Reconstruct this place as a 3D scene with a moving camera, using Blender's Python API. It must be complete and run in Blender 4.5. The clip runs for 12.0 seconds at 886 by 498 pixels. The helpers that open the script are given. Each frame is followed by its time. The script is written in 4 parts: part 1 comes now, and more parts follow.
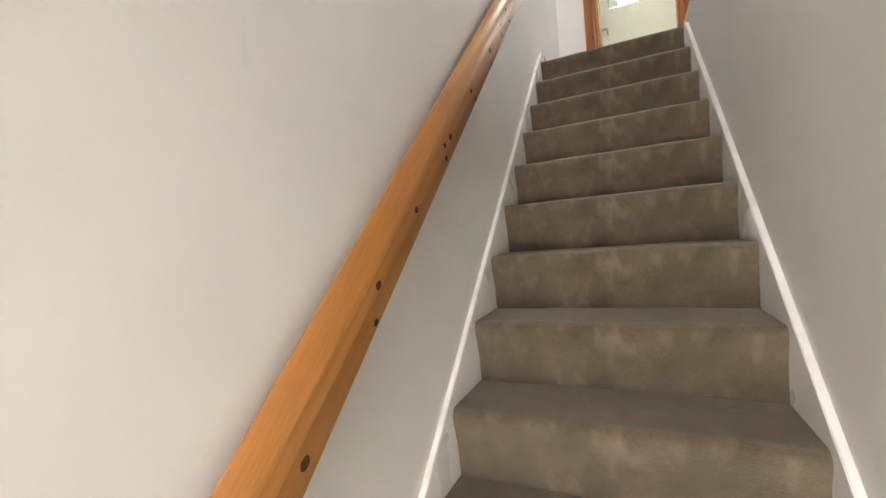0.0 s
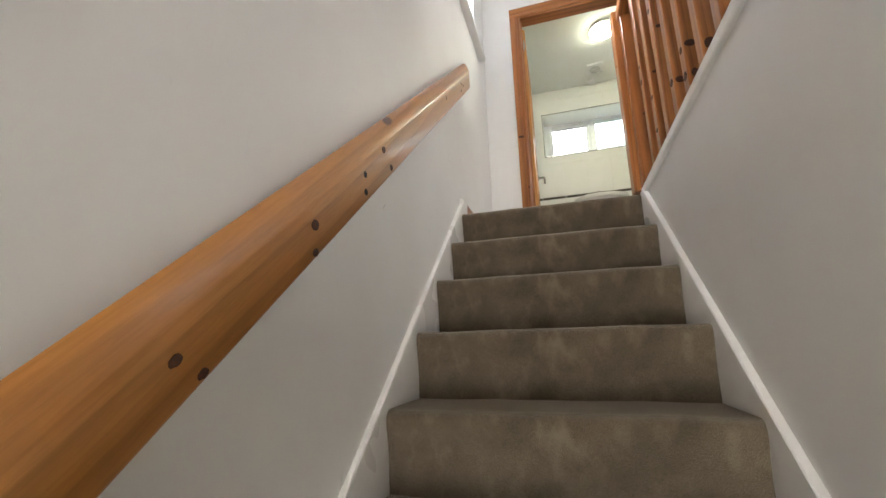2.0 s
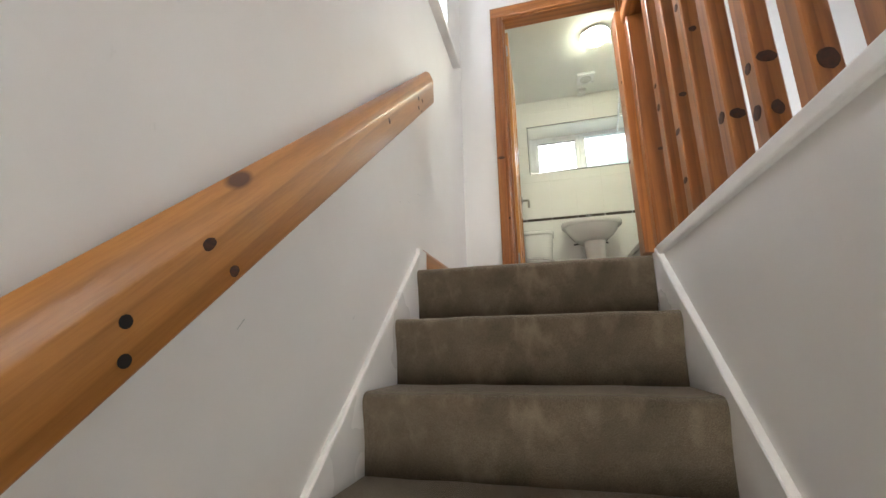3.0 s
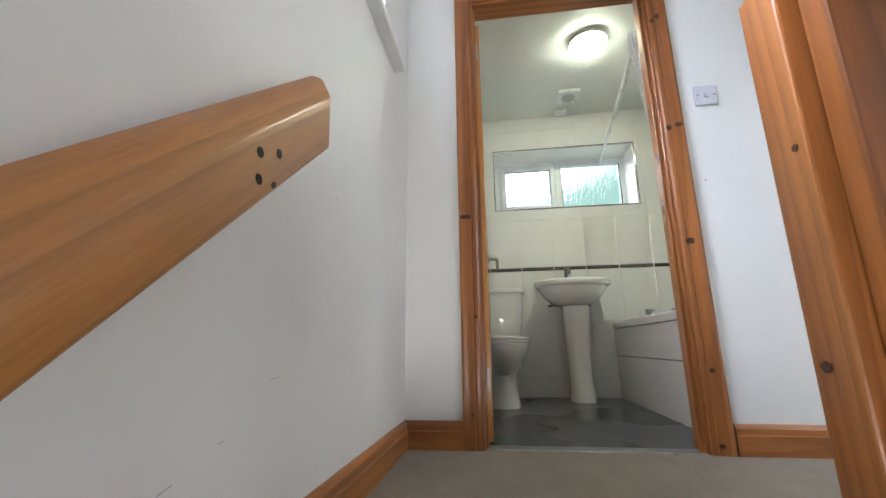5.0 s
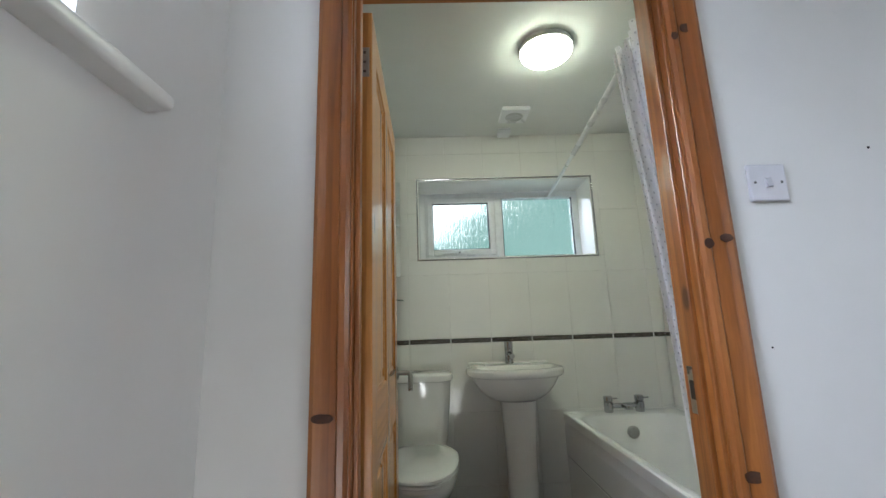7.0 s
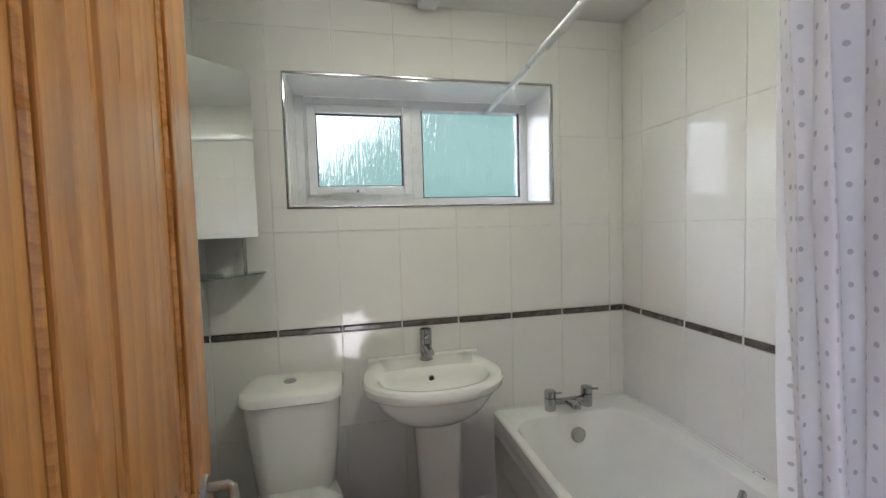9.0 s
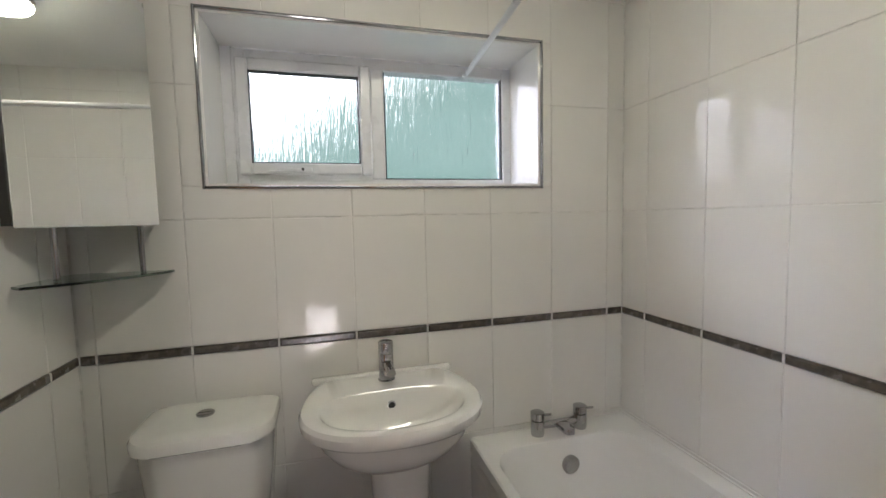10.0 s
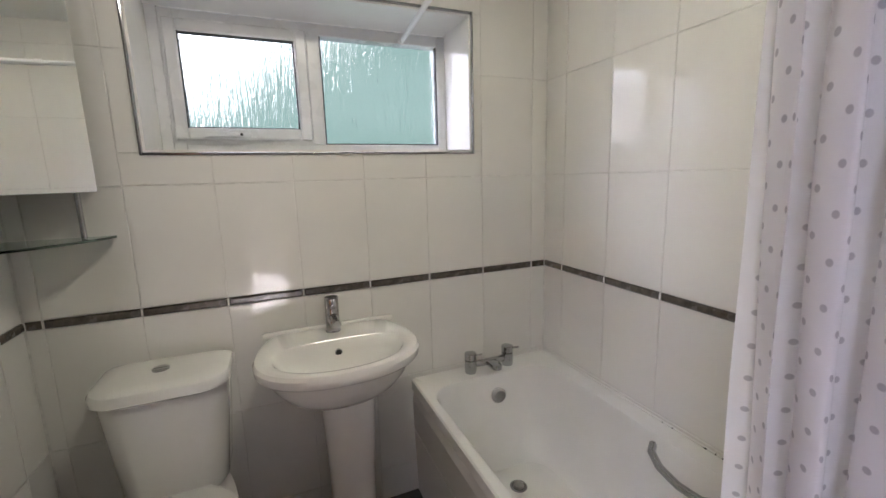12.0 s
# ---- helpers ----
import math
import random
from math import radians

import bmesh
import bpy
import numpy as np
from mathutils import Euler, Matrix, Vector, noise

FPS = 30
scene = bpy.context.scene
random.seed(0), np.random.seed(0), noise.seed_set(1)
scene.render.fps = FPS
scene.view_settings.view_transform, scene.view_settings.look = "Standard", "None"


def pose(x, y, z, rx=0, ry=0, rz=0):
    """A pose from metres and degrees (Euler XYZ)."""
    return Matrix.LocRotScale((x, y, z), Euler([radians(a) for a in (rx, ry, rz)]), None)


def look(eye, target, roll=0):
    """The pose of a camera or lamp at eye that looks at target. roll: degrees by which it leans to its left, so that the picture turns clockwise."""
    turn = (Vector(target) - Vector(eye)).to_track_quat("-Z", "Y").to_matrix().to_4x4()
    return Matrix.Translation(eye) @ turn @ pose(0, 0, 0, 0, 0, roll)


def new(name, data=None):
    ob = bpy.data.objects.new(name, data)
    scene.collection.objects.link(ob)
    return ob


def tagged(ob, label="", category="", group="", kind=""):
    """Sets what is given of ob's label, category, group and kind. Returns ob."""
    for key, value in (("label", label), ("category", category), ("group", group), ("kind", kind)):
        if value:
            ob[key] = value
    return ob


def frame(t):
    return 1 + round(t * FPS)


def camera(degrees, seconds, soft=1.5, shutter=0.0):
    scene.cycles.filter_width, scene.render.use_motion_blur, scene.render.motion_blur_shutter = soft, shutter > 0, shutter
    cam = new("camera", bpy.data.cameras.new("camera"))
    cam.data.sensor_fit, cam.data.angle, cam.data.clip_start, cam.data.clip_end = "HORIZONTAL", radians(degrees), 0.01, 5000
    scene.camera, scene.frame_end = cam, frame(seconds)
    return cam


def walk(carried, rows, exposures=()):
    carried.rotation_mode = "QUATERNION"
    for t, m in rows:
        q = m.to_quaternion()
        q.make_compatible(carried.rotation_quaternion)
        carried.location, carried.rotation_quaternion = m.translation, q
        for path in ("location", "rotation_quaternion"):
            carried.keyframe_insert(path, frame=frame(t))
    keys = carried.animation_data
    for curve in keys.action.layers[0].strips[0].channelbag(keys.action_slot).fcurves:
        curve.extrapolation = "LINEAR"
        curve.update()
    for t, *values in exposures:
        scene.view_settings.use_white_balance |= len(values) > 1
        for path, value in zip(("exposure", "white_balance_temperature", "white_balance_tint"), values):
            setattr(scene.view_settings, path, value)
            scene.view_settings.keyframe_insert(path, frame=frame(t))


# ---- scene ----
cam = camera(94.4, 12.0)
PATH = [
    (0, (0.479, 0.693, -1.051), (-0.374, 2.501, -1.115), -4.8),
    (0.5, (0.467, 0.928, -1.016), (-0.183, 2.804, -0.777), -4.5),
    (1, (0.478, 1.2, -0.863), (-0.118, 3.067, -0.464), -2.6),
    (1.5, (0.424, 1.381, -0.75), (-0.152, 3.246, -0.315), -1.6),
    (2, (0.445, 1.556, -0.605), (-0.109, 3.425, -0.156), -1.4),
    (2.5, (0.468, 1.796, -0.432), (-0.052, 3.673, 0.022), -1.1),
    (3, (0.464, 1.985, -0.271), (-0.025, 3.87, 0.186), -1.0),
    (4.8, (0.383, 2.723, 0.285), (0.088, 4.643, 0.76), -1.1),
    (5, (0.352, 2.805, 0.362), (0.092, 4.733, 0.823), -0.7),
    (5.5, (0.359, 2.991, 0.535), (0.172, 4.927, 1.004), -1.0),
    (6, (0.365, 3.183, 0.683), (0.243, 5.123, 1.155), -1.3),
    (6.5, (0.39, 3.352, 0.882), (0.343, 5.303, 1.323), -1.6),
    (7, (0.459, 3.531, 1.033), (0.501, 5.496, 1.407), -1.9),
    (7.5, (0.48, 3.72, 1.188), (0.629, 5.702, 1.406), -2.2),
    (9.5, (0.657, 4.534, 1.361), (1.149, 6.468, 1.22), -1.4),
    (10, (0.712, 4.675, 1.339), (1.247, 6.596, 1.19), -1.3),
    (10.5, (0.746, 4.77, 1.324), (1.32, 6.678, 1.151), -1.2),
    (11, (0.778, 4.821, 1.316), (1.389, 6.714, 1.107), -1.3),
    (11.5, (0.77, 4.712, 1.338), (1.432, 6.577, 1.051), -1.4),
    (12, (0.712, 4.528, 1.353), (1.462, 6.349, 1.008), -1.6),
]
EXPOSURES = [(0.0, 1.1, 6350, 9), (1.0, 0.95, 6300, 8), (3.0, 1.05, 6250, 8), (5.0, 0.70, 5800, 6), (6.5, 0.18, 5650, 5), (7.7, 0.14, 5650, 6),
             (9.3, 0.32, 5850, 18), (10.5, 0.12, 6100, 21), (12.0, 0.25, 6050, 23)]
walk(cam, [(t, look(eye, target, roll)) for t, eye, target, roll in PATH], EXPOSURES)
STAIR_SKY, HALL_SKY, LANDING_FILL, LAMP_GLOW, GARDEN_GLOW, BATH_SKY = 235.0, 60.0, 15.0, 42.0, 4.4, 95.0

# ---- world and large lights ----
world = bpy.data.worlds.new("sky")
scene.world = world
world.use_nodes = True
wn = world.node_tree.nodes
sky = wn.new("ShaderNodeTexSky")
sky.sky_type, sky.sun_disc = "NISHITA", False
sky.sun_elevation, sky.sun_rotation = radians(42), radians(-60)
wn["Background"].inputs["Strength"].default_value = 0.08
world.node_tree.links.new(sky.outputs[0], wn["Background"].inputs["Color"])


def lamp(name, kind, place, target, energy, color, size=1.0, size_y=1.0, angle=0.1):
    data = bpy.data.lights.new(name, kind)
    data.energy, data.color = energy, color
    if kind == "AREA":
        data.shape, data.size, data.size_y = "RECTANGLE", size, size_y
    if kind == "SUN":
        data.angle = radians(angle)
    ob = new(name, data)
    ob.matrix_world = look(place, target)
    return ob


lamp("sun", "SUN", (-6, 3, 6), (0, 5, 0), 0.8, (1, 0.95, 0.88), angle=12)
# sky seen through the stair window, and through the glazed front door of the hall below
lamp("stair_window_sky", "AREA", (-1.35, 3.42, 2.85), (0.2, 3.42, 1.55), STAIR_SKY, (0.86, 0.89, 1.0), 2.2, 1.4)
lamp("hall_door_sky", "AREA", (0.40, -1.95, -1.35), (0.5, 0, -1.30), HALL_SKY, (1.0, 0.93, 0.85), 0.9, 1.9)
# added fill light from the east, brightening the stair wall and landing
lamp("landing_fill_light", "AREA", (2.85, 2.75, 1.5), (1.0, 2.75, 0.9), LANDING_FILL, (1.0, 0.96, 0.91), 1.3, 1.0)
# sky above the hedge, coming down through the bathroom window
lamp("bathroom_window_sky", "AREA", (-0.75, 7.75, 3.05), (1.0, 6.2, 1.6), BATH_SKY, (0.86, 0.92, 1.0), 1.8, 1.5)

# ---- materials ----


def nodes_of(name):
    m = bpy.data.materials.new(name)
    m.use_nodes = True
    t = m.node_tree
    return m, t, t.nodes["Principled BSDF"]


def add(t, kind, **values):
    n = t.nodes.new(kind)
    for key, value in values.items():
        n.inputs[key].default_value = value
    return n


def coords(t, scale=(1, 1, 1), rot=(0, 0, 0), space="Object"):
    tc = t.nodes.new("ShaderNodeTexCoord")
    mp = t.nodes.new("ShaderNodeMapping")
    mp.inputs["Scale"].default_value = scale
    mp.inputs["Rotation"].default_value = rot
    t.links.new(tc.outputs[space], mp.inputs["Vector"])
    return mp.outputs["Vector"]


def ramp(t, fac, stops):
    r = t.nodes.new("ShaderNodeValToRGB")
    el = r.color_ramp.elements
    while len(el) < len(stops):
        el.new(0.5)
    for e, (p, c) in zip(el, stops):
        e.position, e.color = p, (*c, 1)
    t.links.new(fac, r.inputs["Fac"])
    return r.outputs["Color"]


def mixed(t, a, b, fac, mode="MIX"):
    m = t.nodes.new("ShaderNodeMix")
    m.data_type, m.blend_type = "RGBA", mode
    for sock, v in (("A", a), ("B", b), ("Factor", fac)):
        s = [i for i in m.inputs if i.name == sock and i.enabled][0]
        if hasattr(v, "is_output"):
            t.links.new(v, s)
        else:
            s.default_value = v if sock == "Factor" else (*v, 1)
    return [o for o in m.outputs if o.enabled][0]


def noise_of(t, vec, scale, detail=4, rough=0.55, dist=0.0):
    n = add(t, "ShaderNodeTexNoise", Scale=scale, Detail=detail, Roughness=rough, Distortion=dist)
    t.links.new(vec, n.inputs["Vector"])
    return n.outputs["Fac"]


def bumped(t, b, height, strength, distance=0.002):
    n = add(t, "ShaderNodeBump", Strength=strength, Distance=distance)
    t.links.new(height, n.inputs["Height"])
    t.links.new(n.outputs["Normal"], b.inputs["Normal"])


def wall_paint(name, a, b, rough=0.55):
    m, t, p = nodes_of(name)
    v = coords(t, space="Object")
    c = ramp(t, noise_of(t, v, 1.6, 5), [(0.35, a), (0.7, b)])
    scuff = ramp(t, noise_of(t, coords(t, (9, 9, 3)), 2.0, 6, 0.7), [(0.66, (0, 0, 0)), (0.8, (1, 1, 1))])
    t.links.new(mixed(t, c, tuple(x * 0.9 for x in a), scuff), p.inputs["Base Color"])
    p.inputs["Roughness"].default_value = rough
    bumped(t, p, noise_of(t, v, 180, 3), 0.12, 0.001)
    return m


def wood(name, axis, dark, mid, light, rough=0.32, seed=0.0):
    """Lacquered pine with its grain along one axis of the object."""
    m, t, p = nodes_of(name)
    stretch = {"X": (0.06, 1, 1), "Y": (1, 0.06, 1), "Z": (1, 1, 0.06)}[axis]
    tc = t.nodes.new("ShaderNodeTexCoord")
    info = t.nodes.new("ShaderNodeObjectInfo")
    off = t.nodes.new("ShaderNodeVectorMath")
    off.operation = "MULTIPLY_ADD"
    off.inputs[1].default_value = (3.1, 2.3, 1.7)
    t.links.new(info.outputs["Random"], off.inputs[0])
    t.links.new(tc.outputs["Object"], off.inputs[2])
    mp = t.nodes.new("ShaderNodeMapping")
    mp.inputs["Scale"].default_value = stretch
    mp.inputs["Location"].default_value = (seed, seed * 0.7, seed * 1.3)
    t.links.new(off.outputs[0], mp.inputs["Vector"])
    v = mp.outputs["Vector"]
    broad = noise_of(t, v, 9, 3, 0.5, 0.4)
    # growth rings cut lengthwise: a soft rise to a sharp dark late-wood line
    w = add(t, "ShaderNodeTexWave", Scale=15.0, Distortion=16.0, Detail=2.0)
    w.wave_type, w.rings_direction, w.wave_profile = "RINGS", axis, "SAW"
    w.inputs["Detail Scale"].default_value = 0.42
    w.inputs["Detail Roughness"].default_value = 0.4
    t.links.new(v, w.inputs["Vector"])
    fine = noise_of(t, v, 260, 3, 0.6)
    c = ramp(t, broad, [(0.37, mid), (0.63, light)])
    c = mixed(t, c, dark, ramp(t, w.outputs["Fac"], [(0.35, (0, 0, 0)), (0.92, (0.42, 0.42, 0.42)), (1.0, (0.08, 0.08, 0.08))]))
    c = mixed(t, c, (0.55, 0.5, 0.45), ramp(t, fine, [(0.35, (0.3, 0.3, 0.3)), (0.6, (0, 0, 0))]), "MULTIPLY")
    # small dark knots
    kv = {"X": (0.45, 1, 1), "Y": (1, 0.45, 1), "Z": (1, 1, 0.45)}[axis]
    mk = t.nodes.new("ShaderNodeMapping")
    mk.inputs["Scale"].default_value = kv
    t.links.new(off.outputs[0], mk.inputs["Vector"])
    vo = add(t, "ShaderNodeTexVoronoi", Scale=5.5)
    t.links.new(mk.outputs["Vector"], vo.inputs["Vector"])
    c = mixed(t, c, (0.06, 0.016, 0.005), ramp(t, vo.outputs["Distance"], [(0.05, (0.9, 0.9, 0.9)), (0.085, (0, 0, 0))]))
    t.links.new(c, p.inputs["Base Color"])
    t.links.new(ramp(t, broad, [(0.2, (rough - 0.06,) * 3), (0.8, (rough + 0.1,) * 3)]), p.inputs["Roughness"])
    p.inputs["Coat Weight"].default_value = 0.25
    p.inputs["Coat Roughness"].default_value = 0.2
    bumped(t, p, fine, 0.15, 0.001)
    return m


def plain(name, color, rough=0.4, metal=0.0, vary=0.06, scale=20, bump=0.0, coat=0.0):
    m, t, p = nodes_of(name)
    v = coords(t)
    c = ramp(t, noise_of(t, v, scale, 4), [(0.3, tuple(x * (1 - vary) for x in color)), (0.7, tuple(min(1, x * (1 + vary)) for x in color))])
    t.links.new(c, p.inputs["Base Color"])
    p.inputs["Metallic"].default_value = metal
    t.links.new(ramp(t, noise_of(t, v, scale * 0.3, 3), [(0.3, (rough * 0.8,) * 3), (0.7, (min(1, rough * 1.2),) * 3)]), p.inputs["Roughness"])
    p.inputs["Coat Weight"].default_value = coat
    p.inputs["Coat Roughness"].default_value = 0.05
    if bump:
        bumped(t, p, noise_of(t, v, scale * 4, 3), bump, 0.001)
    return m


def carpet_material(name, dark, light):
    m, t, p = nodes_of(name)
    v = coords(t)
    blot = noise_of(t, v, 7, 5, 0.6, 0.4)
    c = ramp(t, blot, [(0.32, dark), (0.68, light)])
    pile = noise_of(t, v, 330, 3, 0.75)
    c = mixed(t, c, (0.5, 0.48, 0.45), ramp(t, pile, [(0.32, (0.9, 0.9, 0.9)), (0.58, (0, 0, 0))]), "MULTIPLY")
    rub = ramp(t, noise_of(t, coords(t, (1.7, 1, 1)), 8, 4, 0.55), [(0.54, (0, 0, 0)), (0.72, (0.6, 0.6, 0.6))])
    c = mixed(t, c, tuple(x * 1.5 for x in light), rub)
    t.links.new(c, p.inputs["Base Color"])
    p.inputs["Roughness"].default_value = 0.95
    p.inputs["Specular IOR Level"].default_value = 0.15
    p.inputs["Sheen Weight"].default_value = 0.6
    p.inputs["Sheen Tint"].default_value = (0.95, 0.85, 0.72, 1)
    p.inputs["Sheen Roughness"].default_value = 0.5
    bumped(t, p, mixed(t, pile, noise_of(t, v, 60, 3), 0.35), 0.7, 0.006)
    return m


WALL = wall_paint("white_wall_paint", (0.72, 0.70, 0.675), (0.78, 0.765, 0.74))
CEIL = wall_paint("textured_ceiling_paint", (0.74, 0.75, 0.72), (0.8, 0.8, 0.78), 0.7)
GLOSSWHITE = plain("white_gloss_paint", (0.78, 0.765, 0.74), 0.3, vary=0.04, scale=9, bump=0.05)
PINE = {a: wood("lacquered_pine_" + a.lower(), a, (0.11, 0.032, 0.007), (0.25, 0.080, 0.016), (0.40, 0.150, 0.036)) for a in "XYZ"}
RAILPINE = wood("handrail_pine", "Y", (0.23, 0.085, 0.018), (0.40, 0.160, 0.033), (0.50, 0.225, 0.056), 0.36, 2.0)
DOORPINE = wood("door_pine", "Z", (0.26, 0.095, 0.02), (0.47, 0.20, 0.046), (0.60, 0.29, 0.08), 0.28, 5.0)
DOORPINEX = wood("door_rail_pine", "Y", (0.26, 0.095, 0.02), (0.47, 0.20, 0.046), (0.60, 0.29, 0.08), 0.28, 7.0)
KNOT = plain("pine_knot", (0.055, 0.018, 0.007), 0.75, vary=0.5, scale=120)
HOLE = plain("screw_hole_shadow", (0.012, 0.008, 0.006), 0.8)
CARPET = carpet_material("taupe_carpet", (0.070, 0.053, 0.033), (0.138, 0.106, 0.071))
VINYL = plain("dark_grey_vinyl", (0.064, 0.066, 0.066), 0.28, vary=0.05, scale=3)
TILE = plain("white_glazed_tile", (0.80, 0.785, 0.75), 0.045, vary=0.02, scale=4)
GROUT = plain("grey_white_grout", (0.74, 0.725, 0.69), 0.85, vary=0.15, scale=40, bump=0.2)
BORDER = plain("pewter_border_tile", (0.085, 0.073, 0.061), 0.25, vary=0.4, scale=45, bump=0.12, coat=0.4)
TILE.node_tree.nodes["Principled BSDF"].inputs["Specular IOR Level"].default_value = 0.42
tt = TILE.node_tree
bumped(tt, tt.nodes["Principled BSDF"], noise_of(tt, coords(tt), 11, 2), 0.16, 0.004)
CERAMIC = plain("white_ceramic", (0.84, 0.825, 0.79), 0.08, vary=0.01, scale=5, coat=0.5)
ACRYLIC = plain("white_acrylic", (0.83, 0.82, 0.79), 0.16, vary=0.02, scale=6)
PANEL = plain("white_bath_panel", (0.74, 0.73, 0.70), 0.2, vary=0.01, scale=3)
CHROME = plain("chrome", (0.44, 0.44, 0.45), 0.09, 1.0, 0.03)
STEEL = plain("brushed_steel", (0.40, 0.385, 0.36), 0.32, 1.0, 0.1, 60)
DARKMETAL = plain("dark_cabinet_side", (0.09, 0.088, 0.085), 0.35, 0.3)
PLASTIC = plain("white_plastic", (0.76, 0.76, 0.77), 0.3, vary=0.02)
SWITCH = plain("aged_switch_plastic", (0.60, 0.585, 0.62), 0.3, vary=0.03)
UPVC = plain("white_upvc", (0.80, 0.81, 0.82), 0.28, vary=0.03)
GREYPLASTIC = plain("grey_white_plastic", (0.5, 0.5, 0.48), 0.4)
RUBBER = plain("black_gasket", (0.02, 0.02, 0.022), 0.6)
# dark grey of the panel joint, also the painted shade below the bath rim
JOINTSHADE = plain("dark_joint_and_rim_shade", (0.17, 0.165, 0.15), 0.5, vary=0.4, scale=30)
MOULD = plain("mould_speck", (0.05, 0.045, 0.04), 0.8)
SEATWHITE = plain("white_seat_plastic", (0.83, 0.82, 0.79), 0.14, vary=0.01, scale=3, coat=0.3)
RADWHITE = plain("white_radiator_enamel", (0.75, 0.75, 0.74), 0.2)


def mirror_material():
    m, t, p = nodes_of("silvered_mirror")
    p.inputs["Base Color"].default_value = (0.86, 0.88, 0.87, 1)
    p.inputs["Metallic"].default_value = 1.0
    p.inputs["Roughness"].default_value = 0.015
    return m


def glass_material(name, rough, wavy, tint=(1, 1, 1)):
    m, t, p = nodes_of(name)
    p.inputs["Base Color"].default_value = (*tint, 1)
    p.inputs["Transmission Weight"].default_value = 1.0
    p.inputs["Roughness"].default_value = rough
    p.inputs["IOR"].default_value = 1.45
    if wavy:
        v = coords(t, (1, 1, 0.16))
        n = noise_of(t, v, 75, 3, 0.5, 0.9)
        bumped(t, p, n, 0.85, 0.006)
    return m


MIRROR = mirror_material()
FROSTED = glass_material("rain_patterned_glass", 0.15, True)
CLEAR = glass_material("clear_glass", 0.0, False)
GREENGLASS = glass_material("green_edged_glass", 0.02, False, (0.55, 0.72, 0.66))


def lamp_glow(name, color, strength):
    m, t, p = nodes_of(name)
    p.inputs["Base Color"].default_value = (*color, 1)
    p.inputs["Emission Color"].default_value = (*color, 1)
    p.inputs["Emission Strength"].default_value = strength
    return m


DIFFUSER = lamp_glow("lit_opal_diffuser", (1.0, 0.99, 0.72), LAMP_GLOW)


def garden_backdrop():
    """Bright sky over a blurred hedge, seen through the rain glass."""
    m, t, p = nodes_of("garden_distance")
    tc = t.nodes.new("ShaderNodeTexCoord")
    sx = t.nodes.new("ShaderNodeSeparateXYZ")
    t.links.new(tc.outputs["Object"], sx.inputs[0])
    vec = coords(t)
    n = noise_of(t, vec, 1.3, 5, 0.6)
    h = t.nodes.new("ShaderNodeMath")
    h.operation = "MULTIPLY_ADD"
    h.inputs[1].default_value = 0.7
    t.links.new(n, h.inputs[0])
    t.links.new(sx.outputs["Z"], h.inputs[2])
    lift = t.nodes.new("ShaderNodeMath")
    lift.operation = "MULTIPLY_ADD"
    lift.inputs[1].default_value = -0.62
    t.links.new(sx.outputs["X"], lift.inputs[0])
    t.links.new(h.outputs[0], lift.inputs[2])
    low = t.nodes.new("ShaderNodeMath")
    low.operation = "SUBTRACT"
    low.inputs[1].default_value = 2.12
    t.links.new(lift.outputs[0], low.inputs[0])
    leaf = ramp(t, noise_of(t, vec, 2.6, 5, 0.7), [(0.34, (0.028, 0.060, 0.046)), (0.66, (0.10, 0.145, 0.125))])
    c = mixed(t, leaf, (1.0, 1.0, 1.0), ramp(t, low.outputs[0], [(0.2, (0, 0, 0)), (0.95, (1, 1, 1))]))
    p.inputs["Base Color"].default_value = (0, 0, 0, 1)
    p.inputs["Specular IOR Level"].default_value = 0
    t.links.new(c, p.inputs["Emission Color"])
    p.inputs["Emission Strength"].default_value = GARDEN_GLOW
    return m


GARDEN = garden_backdrop()


